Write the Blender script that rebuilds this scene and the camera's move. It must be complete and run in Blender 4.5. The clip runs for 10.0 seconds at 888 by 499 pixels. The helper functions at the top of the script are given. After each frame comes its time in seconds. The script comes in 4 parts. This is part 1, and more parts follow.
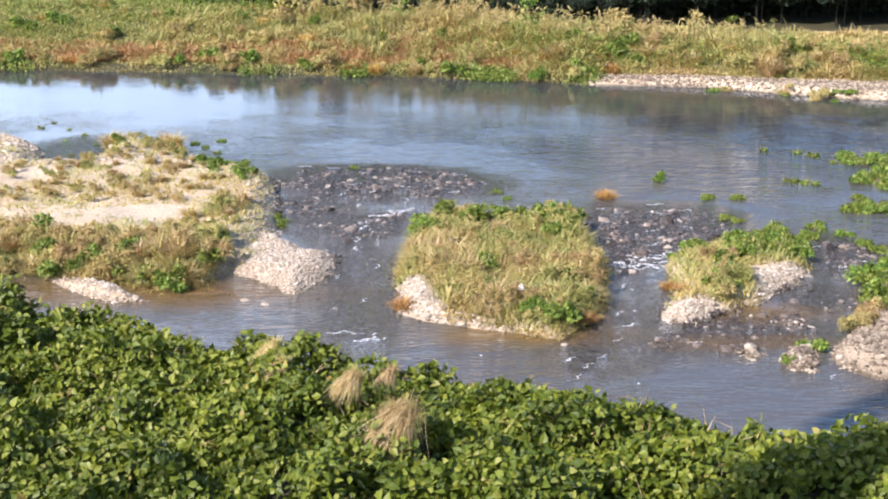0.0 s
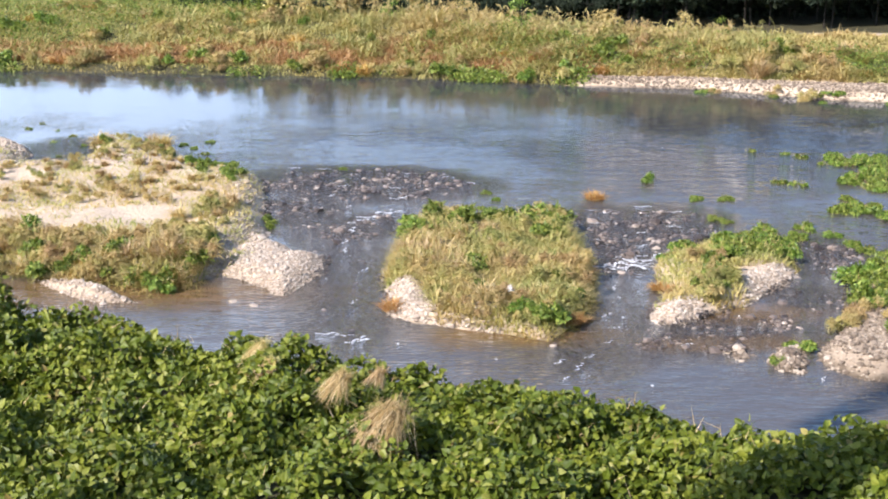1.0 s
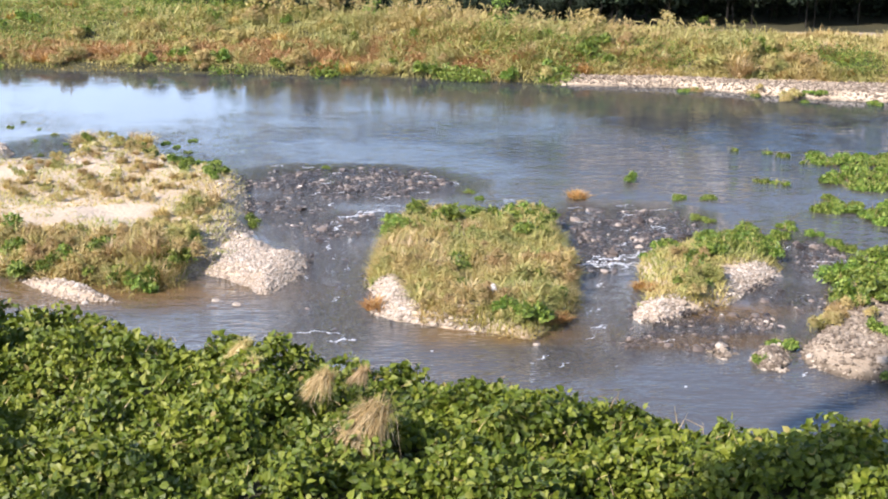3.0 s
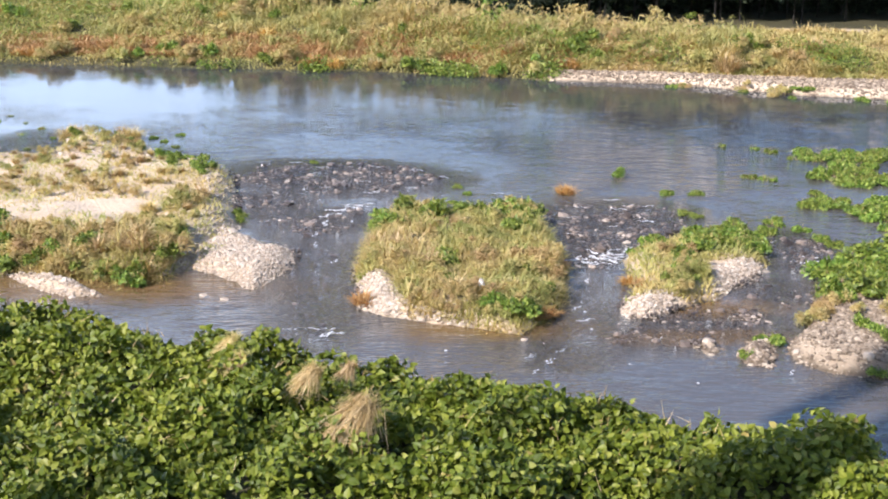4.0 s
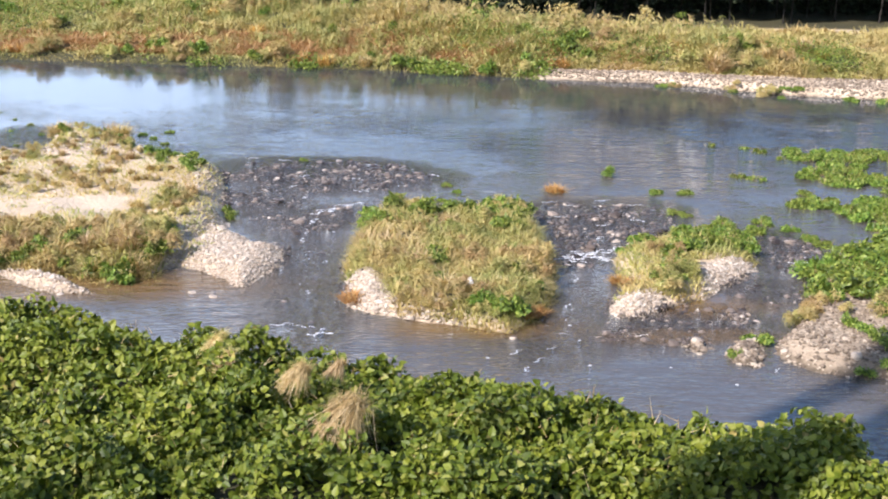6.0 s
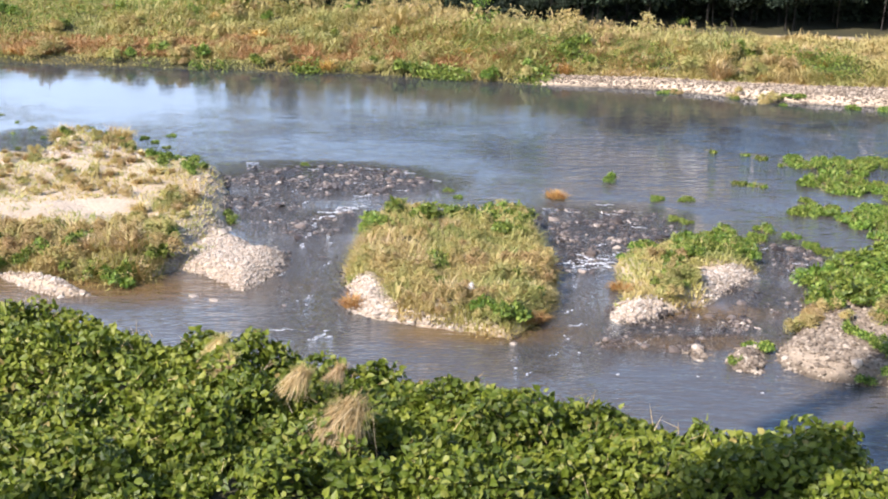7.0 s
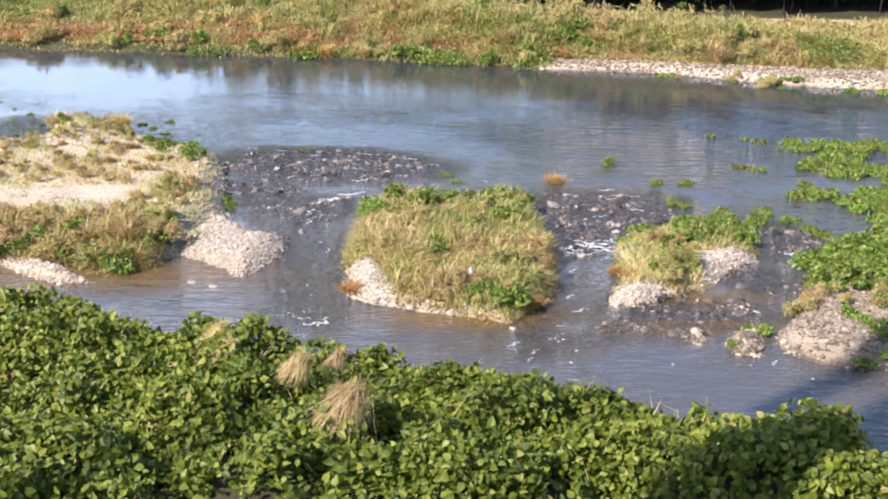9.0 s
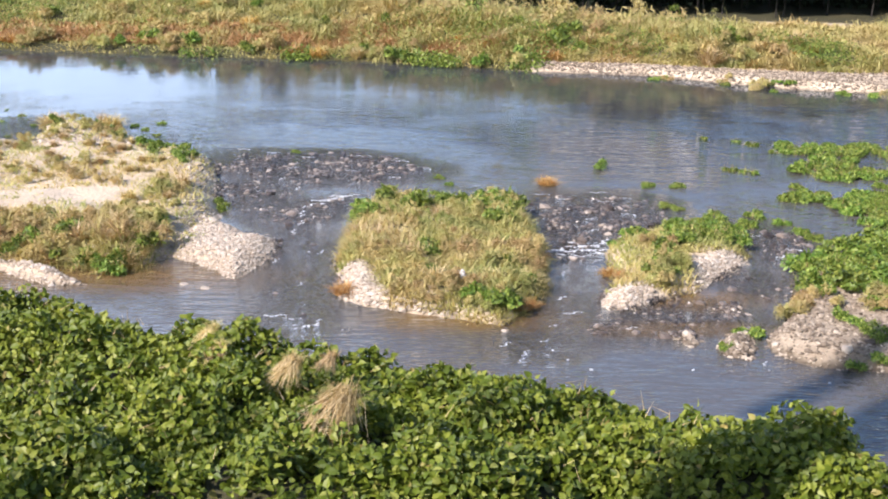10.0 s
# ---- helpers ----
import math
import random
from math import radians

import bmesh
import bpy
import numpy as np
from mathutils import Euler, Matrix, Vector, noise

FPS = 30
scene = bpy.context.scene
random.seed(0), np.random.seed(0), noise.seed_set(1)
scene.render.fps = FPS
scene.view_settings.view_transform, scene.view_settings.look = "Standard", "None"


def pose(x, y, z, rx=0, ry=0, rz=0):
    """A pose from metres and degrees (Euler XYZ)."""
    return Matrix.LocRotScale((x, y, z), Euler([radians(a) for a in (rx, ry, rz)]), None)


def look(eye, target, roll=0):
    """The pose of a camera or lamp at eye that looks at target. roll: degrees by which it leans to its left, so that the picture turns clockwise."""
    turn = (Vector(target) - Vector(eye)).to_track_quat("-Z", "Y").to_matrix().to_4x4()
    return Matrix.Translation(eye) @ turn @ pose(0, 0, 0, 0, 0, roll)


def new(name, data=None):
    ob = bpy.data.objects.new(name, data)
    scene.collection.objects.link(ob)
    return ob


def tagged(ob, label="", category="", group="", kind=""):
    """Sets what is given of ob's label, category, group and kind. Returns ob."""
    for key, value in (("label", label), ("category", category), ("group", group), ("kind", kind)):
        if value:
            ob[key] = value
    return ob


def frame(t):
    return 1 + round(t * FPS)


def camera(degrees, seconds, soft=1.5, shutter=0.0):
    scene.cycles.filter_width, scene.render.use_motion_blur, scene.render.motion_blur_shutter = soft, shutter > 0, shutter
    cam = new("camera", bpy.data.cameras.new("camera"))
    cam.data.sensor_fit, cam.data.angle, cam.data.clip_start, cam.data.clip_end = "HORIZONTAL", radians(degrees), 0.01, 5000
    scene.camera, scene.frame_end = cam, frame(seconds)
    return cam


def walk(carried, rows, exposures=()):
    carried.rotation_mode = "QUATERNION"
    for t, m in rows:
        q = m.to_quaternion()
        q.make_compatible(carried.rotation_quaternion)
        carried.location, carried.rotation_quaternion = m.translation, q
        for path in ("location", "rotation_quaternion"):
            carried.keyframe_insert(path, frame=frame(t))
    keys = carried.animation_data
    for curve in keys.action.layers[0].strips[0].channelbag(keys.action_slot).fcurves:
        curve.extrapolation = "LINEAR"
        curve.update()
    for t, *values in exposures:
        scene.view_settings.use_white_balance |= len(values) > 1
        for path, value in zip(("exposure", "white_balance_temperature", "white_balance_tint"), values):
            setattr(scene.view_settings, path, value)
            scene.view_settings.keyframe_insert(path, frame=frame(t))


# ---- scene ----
cam = camera(36.0, 10.0, soft=2.0)
EYE = 8.0
# seconds, pitch, roll, yaw of a camera held by hand on the bridge
HELD = [
    (0.0, -16.6, 0.0, 0.0), (0.5, -16.66, -0.087, -0.306), (1.0, -16.549, -0.136, -0.446),
    (1.5, -16.397, -0.177, -0.651), (2.0, -16.392, -0.203, -0.711), (2.5, -16.378, -0.262, -0.683),
    (3.0, -16.598, -0.313, -1.128), (4.5, -16.904, -0.641, -1.652), (5.0, -17.068, -0.743, -1.678),
    (5.5, -17.007, -0.748, -1.936), (7.0, -16.653, -1.224, -1.809), (7.5, -16.722, -1.259, -1.819),
    (8.0, -16.815, -1.018, -1.884), (8.5, -17.098, -0.987, -1.752), (9.0, -17.28, -0.986, -1.929),
    (9.5, -17.297, -1.158, -2.105), (10.0, -17.184, -1.184, -2.21),
]
walk(cam, [(t, pose(0, 0, EYE, 90 + p, r, y)) for t, p, r, y in HELD], exposures=[(0.0, 0.72, 6180, 18), (10.0, 0.72, 6180, 18)])

# ---- light: autumn sun behind the camera and to its left, clear sky ----
SUN_AZ, SUN_EL = 228.0, 37.0  # degrees clockwise from +y, above the horizon
world = bpy.data.worlds.new("sky")
scene.world = world
world.use_nodes = True
wn = world.node_tree
sky = wn.nodes.new("ShaderNodeTexSky")
sky.sky_type, sky.sun_disc = "NISHITA", False
sky.dust_density, sky.air_density, sky.ozone_density = 1.0, 1.3, 3.5
sky.sun_elevation, sky.sun_rotation = radians(SUN_EL), radians(SUN_AZ)
wn.links.new(sky.outputs[0], wn.nodes["Background"].inputs[0])
wn.nodes["Background"].inputs[1].default_value = 0.115
# fair-weather cloud, thickest low down beyond the river's far left reach
wc = wn.nodes.new("ShaderNodeTexCoord")
wx = wn.nodes.new("ShaderNodeSeparateXYZ")
wn.links.new(wc.outputs["Generated"], wx.inputs[0])


def world_math(op, a, b):
    node = wn.nodes.new("ShaderNodeMath")
    node.operation = op
    for i, v in ((0, a), (1, b)):
        if hasattr(v, "links"):
            wn.links.new(v, node.inputs[i])
        else:
            node.inputs[i].default_value = v
    return node.outputs[0]


flat = wn.nodes.new("ShaderNodeVectorMath")
flat.operation = "DIVIDE"
lift = world_math("ADD", world_math("MAXIMUM", wx.outputs[2], 0.0), 0.12)
both = wn.nodes.new("ShaderNodeCombineXYZ")
for i in range(3):
    wn.links.new(lift, both.inputs[i])
wn.links.new(wc.outputs["Generated"], flat.inputs[0])
wn.links.new(both.outputs[0], flat.inputs[1])
puffs = wn.nodes.new("ShaderNodeTexNoise")
puffs.inputs["Scale"].default_value, puffs.inputs["Detail"].default_value, puffs.inputs["Roughness"].default_value = 0.55, 6.0, 0.55
wn.links.new(flat.outputs[0], puffs.inputs["Vector"])
lean = world_math("ADD", world_math("MULTIPLY", wx.outputs[0], -0.55), world_math("MULTIPLY", wx.outputs[1], 0.3))
thick = world_math("SUBTRACT", world_math("ADD", puffs.outputs[0], lean), world_math("MULTIPLY", wx.outputs[2], 1.3))
mask = wn.nodes.new("ShaderNodeMapRange")
mask.inputs[1].default_value, mask.inputs[2].default_value = 0.42, 0.78
wn.links.new(thick, mask.inputs[0])
cloud = wn.nodes.new("ShaderNodeBackground")
cloud.inputs[0].default_value, cloud.inputs[1].default_value = (0.78, 0.89, 1.0, 1), 1.9
blend = wn.nodes.new("ShaderNodeMixShader")
wn.links.new(mask.outputs[0], blend.inputs[0])
wn.links.new(wn.nodes["Background"].outputs[0], blend.inputs[1])
wn.links.new(cloud.outputs[0], blend.inputs[2])
wn.links.new(blend.outputs[0], wn.nodes["World Output"].inputs[0])
sun = new("sun", bpy.data.lights.new("sun", "SUN"))
sun.data.energy, sun.data.angle, sun.data.color = 5.0, radians(0.53), (1.0, 0.93, 0.84)
to_sun = Vector((math.sin(radians(SUN_AZ)) * math.cos(radians(SUN_EL)), math.cos(radians(SUN_AZ)) * math.cos(radians(SUN_EL)), math.sin(radians(SUN_EL))))
sun.matrix_world = look(to_sun * 60, (0, 0, 0))

# ---- materials ----
rng = np.random.default_rng(7)


class Nodes:
    """A short way to write a node tree."""

    def __init__(self, name):
        self.m = bpy.data.materials.new(name)
        self.m.use_nodes = True
        self.t = self.m.node_tree
        self.t.nodes.clear()

    def n(self, kind, ins=None, **props):
        node = self.t.nodes.new("ShaderNode" + kind)
        for k, v in props.items():
            if k == "data_type":
                node.data_type = v
            elif k == "operation":
                node.operation = v
            elif k == "blend_type":
                node.blend_type = v
        for k, v in (ins or {}).items():
            if hasattr(v, "links"):
                self.t.links.new(v, node.inputs[k])
            else:
                node.inputs[k].default_value = v
        return node

    def ramp(self, fac, stops):
        node = self.t.nodes.new("ShaderNodeValToRGB")
        e = node.color_ramp.elements
        while len(e) < len(stops):
            e.new(0.5)
        for i, (p, c) in enumerate(stops):
            e[i].position, e[i].color = p, (*c, 1)
        self.t.links.new(fac, node.inputs[0])
        return node.outputs[0]

    def noise(self, vec, scale, detail=3.0, rough=0.6):
        return self.n("TexNoise", {"Vector": vec, "Scale": scale, "Detail": detail, "Roughness": rough}).outputs[0]

    def mix(self, fac, a, b, blend="MIX"):
        node = self.t.nodes.new("ShaderNodeMix")
        node.data_type, node.blend_type = "RGBA", blend
        for i, v in ((0, fac), (6, a), (7, b)):
            if hasattr(v, "links"):
                self.t.links.new(v, node.inputs[i])
            else:
                node.inputs[i].default_value = v if i == 0 else (*v, 1)
        return node.outputs[2]

    def math(self, op, a, b=0.0):
        node = self.t.nodes.new("ShaderNodeMath")
        node.operation = op
        for i, v in ((0, a), (1, b)):
            if hasattr(v, "links"):
                self.t.links.new(v, node.inputs[i])
            else:
                node.inputs[i].default_value = v
        return node.outputs[0]

    def out(self, shader):
        o = self.t.nodes.new("ShaderNodeOutputMaterial")
        self.t.links.new(shader, o.inputs[0])
        return self.m


def leaf_material(name, stops, patch_stops=None, patch_scale=0.5, patch_mix=0.5, rough=0.45, through_light=0.35):
    """Foliage: colour by leaf, by plant and by patch, with light coming through."""
    k = Nodes(name)
    geo, obj = k.n("NewGeometry"), k.n("ObjectInfo")
    col = k.ramp(geo.outputs["Random Per Island"], stops)
    if patch_stops:
        pn = k.noise(geo.outputs["Position"], patch_scale, 4.0, 0.65)
        col = k.mix(patch_mix, col, k.ramp(pn, patch_stops))
    hs = k.n("HueSaturation", {"Hue": k.math("ADD", k.math("MULTIPLY", obj.outputs["Random"], 0.03), 0.485),
                               "Value": k.math("ADD", k.math("MULTIPLY", obj.outputs["Random"], 0.35), 0.83), "Color": col})
    p = k.n("BsdfPrincipled", {"Base Color": hs.outputs[0], "Roughness": rough, "IOR": 1.4})
    tr = k.n("BsdfTranslucent", {"Color": k.mix(1.0, hs.outputs[0], (1.25, 1.2, 0.55), "MULTIPLY")})
    mx = k.n("MixShader", {0: through_light, 1: p.outputs[0], 2: tr.outputs[0]})
    return k.out(mx.outputs[0])


def stone_material(name, stops, rough=0.85):
    k = Nodes(name)
    geo, tex = k.n("NewGeometry"), k.n("TexCoord")
    col = k.ramp(geo.outputs["Random Per Island"], stops)
    n1 = k.noise(tex.outputs["Object"], 30.0, 5.0)
    col = k.mix(0.5, col, k.ramp(n1, [(0.3, (0.35, 0.33, 0.3)), (0.7, (1.0, 1.0, 1.0))]), "MULTIPLY")
    b = k.n("Bump", {"Strength": 0.4, "Distance": 0.01, "Height": n1})
    return k.out(k.n("BsdfPrincipled", {"Base Color": col, "Roughness": rough, "Normal": b.outputs[0]}).outputs[0])


VINE = leaf_material("vine leaf", [(0.0, (0.038, 0.075, 0.006)), (0.5, (0.12, 0.178, 0.013)), (0.88, (0.31, 0.36, 0.045)), (0.97, (0.42, 0.45, 0.12)), (1.0, (0.5, 0.36, 0.12))],
                     [(0.36, (0.055, 0.1, 0.008)), (0.55, (0.13, 0.195, 0.015)), (0.66, (0.24, 0.29, 0.03))], 0.9, 0.4, 0.52, 0.2)
GREEN = leaf_material("green leaf", [(0.0, (0.055, 0.1, 0.012)), (0.6, (0.15, 0.22, 0.028)), (1.0, (0.32, 0.37, 0.075))], None, 1, 0, 0.45, 0.22)
OLIVE = leaf_material("olive grass", [(0.0, (0.17, 0.175, 0.045)), (0.5, (0.37, 0.33, 0.11)), (1.0, (0.62, 0.51, 0.24))],
                      [(0.38, (0.19, 0.22, 0.05)), (0.47, (0.4, 0.33, 0.12)), (0.58, (0.46, 0.3, 0.14))], 1.1, 0.6, 0.6, 0.22)
GOLD = leaf_material("dry golden grass", [(0.0, (0.34, 0.24, 0.1)), (0.6, (0.56, 0.42, 0.2)), (1.0, (0.74, 0.6, 0.36))], None, 1, 0, 0.65, 0.22)
ORANGE = leaf_material("rust orange grass", [(0.0, (0.4, 0.21, 0.06)), (0.6, (0.58, 0.35, 0.12)), (1.0, (0.68, 0.48, 0.2))], None, 1, 0, 0.65, 0.25)
MEADOW = leaf_material("autumn meadow", [(0.0, (0.18, 0.165, 0.055)), (0.5, (0.4, 0.33, 0.13)), (1.0, (0.6, 0.5, 0.26))],
                       [(0.34, (0.2, 0.25, 0.06)), (0.45, (0.36, 0.32, 0.1)), (0.55, (0.45, 0.35, 0.13)), (0.64, (0.45, 0.29, 0.12))], 0.3, 0.6, 0.65, 0.15)
RUST = leaf_material("rusty meadow grass", [(0.0, (0.3, 0.17, 0.06)), (0.6, (0.48, 0.29, 0.11)), (1.0, (0.6, 0.42, 0.2))], None, 1, 0, 0.65, 0.15)
# the shade under the wood's canopy is put into this near-black leaf colour
SHADED_WOODS = leaf_material("shade-dark woodland leaf", [(0.0, (0.012, 0.022, 0.012)), (0.7, (0.024, 0.038, 0.02)), (1.0, (0.05, 0.07, 0.032))], None, 1, 0, 0.85, 0.1)
PALE_STONE = stone_material("pale dry gravel", [(0.0, (0.36, 0.285, 0.21)), (0.5, (0.5, 0.415, 0.32)), (1.0, (0.7, 0.61, 0.5))])
BROWN_STONE = stone_material("brown gravel", [(0.0, (0.13, 0.095, 0.065)), (0.6, (0.28, 0.22, 0.155)), (1.0, (0.55, 0.46, 0.35))])
WET_STONE = stone_material("wet river stones", [(0.0, (0.035, 0.028, 0.024)), (0.55, (0.115, 0.09, 0.074)), (0.86, (0.27, 0.215, 0.17)), (0.97, (0.4, 0.33, 0.26)), (1.0, (0.55, 0.46, 0.37))], 0.3)


def bark_material():
    k = Nodes("bark")
    tex = k.n("TexCoord")
    n1 = k.noise(tex.outputs["Object"], 6.0, 5.0)
    b = k.n("Bump", {"Strength": 0.6, "Distance": 0.03, "Height": n1})
    return k.out(k.n("BsdfPrincipled", {"Base Color": k.ramp(n1, [(0.3, (0.015, 0.012, 0.01)), (0.7, (0.04, 0.032, 0.025))]), "Roughness": 0.9, "Normal": b.outputs[0]}).outputs[0])


def concrete_material():
    k = Nodes("weathered concrete")
    tex = k.n("TexCoord")
    n1, n2 = k.noise(tex.outputs["Object"], 1.2, 6.0), k.noise(tex.outputs["Object"], 25.0, 3.0)
    col = k.mix(0.3, k.ramp(n1, [(0.3, (0.28, 0.27, 0.25)), (0.7, (0.45, 0.44, 0.41))]), k.ramp(n2, [(0.3, (0.3, 0.3, 0.28)), (0.7, (0.5, 0.5, 0.48))]))
    b = k.n("Bump", {"Strength": 0.3, "Distance": 0.01, "Height": n2})
    return k.out(k.n("BsdfPrincipled", {"Base Color": col, "Roughness": 0.85, "Normal": b.outputs[0]}).outputs[0])


def ground_material():
    """Soil, sand and bed gravel, told apart by a point attribute 'cover': 0 bed, 0.5 sand, 1 grown over."""
    k = Nodes("river ground")
    geo = k.n("NewGeometry")
    at = k.n("Attribute")
    at.attribute_name = "cover"
    pos = geo.outputs["Position"]
    vor = k.n("TexVoronoi", {"Vector": pos, "Scale": 9.0, "Randomness": 1.0})
    vsep = k.n("SeparateColor", {0: vor.outputs["Color"]})
    n1, n2 = k.noise(pos, 0.6, 5.0), k.noise(pos, 14.0, 4.0)
    bed = k.mix(0.55, k.ramp(vsep.outputs[0], [(0.0, (0.05, 0.038, 0.026)), (0.7, (0.13, 0.1, 0.07)), (1.0, (0.3, 0.25, 0.19))]), k.ramp(n1, [(0.35, (0.07, 0.05, 0.03)), (0.65, (0.16, 0.12, 0.07))]))
    sand = k.mix(0.5, k.ramp(n2, [(0.3, (0.43, 0.33, 0.22)), (0.7, (0.7, 0.57, 0.42))]), k.ramp(n1, [(0.35, (0.4, 0.3, 0.19)), (0.65, (0.72, 0.59, 0.43))]))
    # earth colour, darkened so that gaps between leaves look as black as shade
    shaded_soil = k.mix(0.5, k.ramp(n2, [(0.3, (0.03, 0.03, 0.012)), (0.7, (0.07, 0.06, 0.02))]), k.ramp(n1, [(0.35, (0.03, 0.035, 0.012)), (0.65, (0.09, 0.075, 0.03))]))
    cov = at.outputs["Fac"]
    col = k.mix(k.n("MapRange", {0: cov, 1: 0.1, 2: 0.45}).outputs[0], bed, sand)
    col = k.mix(k.n("MapRange", {0: cov, 1: 0.55, 2: 0.9}).outputs[0], col, shaded_soil)
    hgt = k.math("ADD", k.math("MULTIPLY", vor.outputs["Distance"], -0.6), n2)
    b = k.n("Bump", {"Strength": 0.7, "Distance": 0.04, "Height": hgt})
    return k.out(k.n("BsdfPrincipled", {"Base Color": col, "Roughness": 0.85, "Normal": b.outputs[0]}).outputs[0])


# broken water: centre x, y, half length, half width, turn in degrees, strength
RIFFLES = [(-1.6, 32.6, 3.2, 1.9, -8, 1.0), (-2.7, 29.8, 1.0, 2.7, 8, 0.8), (-1.5, 28.6, 0.9, 1.4, -20, 1.0), (-1.6, 24.5, 1.2, 4.4, 2, 0.6), (4.6, 29.0, 2.1, 1.7, 4, 1.0), (4.1, 27.4, 1.1, 1.3, 0, 0.9),
           (3.8, 26.2, 0.7, 1.5, -12, 1.0), (3.3, 22.8, 0.8, 2.2, -12, 0.6), (2.6, 20.8, 1.2, 1.0, 20, 0.6), (5.0, 21.8, 2.2, 1.1, 18, 0.85), (7.9, 26.4, 1.2, 1.9, 0, 0.9), (6.9, 23.7, 0.8, 1.2, -20, 0.75), (-9.9, 36.2, 1.5, 1.9, 0, 0.42)]


# silty shallows beside the islands: centre x, y, half length, half width
SHALLOWS = [(-6.0, 24.0, 4.2, 1.0), (-3.6, 24.2, 1.0, 0.8), (1.4, 21.9, 1.9, 0.8), (5.6, 22.9, 1.4, 0.6), (5.0, 21.4, 1.6, 0.5)]


def riffle_mask(x, y):
    """How shallow and stony the bed is, 0 to 1."""
    m = np.zeros(np.shape(x))
    x, y = x + 0.5 * fbm(x, y, 1.4, 61), y + 0.5 * fbm(x, y, 1.4, 62)
    for cx, cy, a, b, deg, k in RIFFLES:
        c, s = math.cos(radians(deg)), math.sin(radians(deg))
        u, v = ((x - cx) * c + (y - cy) * s) / a, (-(x - cx) * s + (y - cy) * c) / b
        m = np.maximum(m, k * smooth(1.3, 0.5, np.hypot(u, v) + 0.25 * fbm(x, y, 0.6, 64)))
    return m


def water_material():
    """River water: a reflecting surface with drifting ripples over a tinted, murky body."""
    k = Nodes("river water")
    geo, tex = k.n("NewGeometry"), k.n("TexCoord")
    pos, drift = geo.outputs["Position"], tex.outputs["Object"]
    mask = None
    warp = k.n("VectorMath", {0: pos, 1: k.n("TexNoise", {"Vector": pos, "Scale": 0.9, "Detail": 2.0}).outputs[1]}, operation="ADD")
    for x, y, a, b, deg, power in RIFFLES:
        mp = k.n("Mapping", {"Vector": warp.outputs[0], "Location": (x + 0.5, y + 0.5, 0.5), "Rotation": (0, 0, radians(deg)), "Scale": (a, b, 100.0)})
        mp.vector_type = "TEXTURE"
        ln = k.n("VectorMath", {0: mp.outputs[0]}, operation="LENGTH")
        one = k.n("MapRange", {0: ln.outputs["Value"], 1: 1.15, 2: 0.6, 4: power}).outputs[0]
        mask = one if mask is None else k.math("MAXIMUM", mask, one)
    stretch = k.n("Mapping", {"Vector": drift, "Scale": (0.55, 1.5, 1.0), "Rotation": (0, 0, radians(8))}).outputs[0]
    calm = k.math("ADD", k.math("MULTIPLY", k.noise(stretch, 2.2, 3.0, 0.55), 1.0), k.math("MULTIPLY", k.noise(stretch, 8.0, 2.0, 0.5), 0.42))
    gust = k.n("MapRange", {0: k.noise(pos, 0.16, 3.0), 1: 0.42, 2: 0.62, 3: 0.25, 4: 1.0}).outputs[0]
    rough_water = k.math("ADD", k.noise(drift, 3.5, 4.0, 0.7), k.math("MULTIPLY", k.noise(drift, 11.0, 3.0, 0.6), 0.5))
    still = k.n("MapRange", {0: k.n("SeparateXYZ", {0: pos}).outputs[1], 1: 34.0, 2: 42.0, 3: 0.1, 4: 0.010}).outputs[0]
    hgt = k.math("ADD", k.math("MULTIPLY", k.math("MULTIPLY", calm, gust), still), k.math("MULTIPLY", k.math("MULTIPLY", k.math("SUBTRACT", rough_water, 0.75), mask), 0.3))
    b = k.n("Bump", {"Strength": 1.0, "Distance": 1.0, "Height": hgt})
    fres = k.n("Fresnel", {"IOR": 1.6, "Normal": b.outputs[0]})
    gl = k.n("BsdfGlossy", {"Color": (0.82, 0.91, 1.0, 1), "Roughness": 0.03, "Normal": b.outputs[0]})
    clear = k.n("BsdfTransparent", {"Color": (0.62, 0.56, 0.44, 1)})
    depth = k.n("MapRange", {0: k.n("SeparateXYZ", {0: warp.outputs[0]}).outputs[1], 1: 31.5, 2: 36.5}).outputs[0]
    silt = None
    for x, y, a, b2 in SHALLOWS:
        mp = k.n("Mapping", {"Vector": warp.outputs[0], "Location": (x + 0.5, y + 0.5, 0.5), "Scale": (a, b2, 100.0)})
        mp.vector_type = "TEXTURE"
        one = k.n("MapRange", {0: k.n("VectorMath", {0: mp.outputs[0]}, operation="LENGTH").outputs["Value"], 1: 1.2, 2: 0.5}).outputs[0]
        silt = one if silt is None else k.math("MAXIMUM", silt, one)
    # the deep pool's murk is darker, with some of the reflected sky's blue added
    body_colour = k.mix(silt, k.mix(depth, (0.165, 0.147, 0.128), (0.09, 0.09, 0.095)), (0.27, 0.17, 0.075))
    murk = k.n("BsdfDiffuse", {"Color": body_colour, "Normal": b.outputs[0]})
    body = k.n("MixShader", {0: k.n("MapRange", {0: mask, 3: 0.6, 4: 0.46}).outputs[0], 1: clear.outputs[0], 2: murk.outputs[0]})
    mx = k.n("MixShader", {0: fres.outputs[0], 1: body.outputs[0], 2: gl.outputs[0]})
    return k.out(mx.outputs[0])


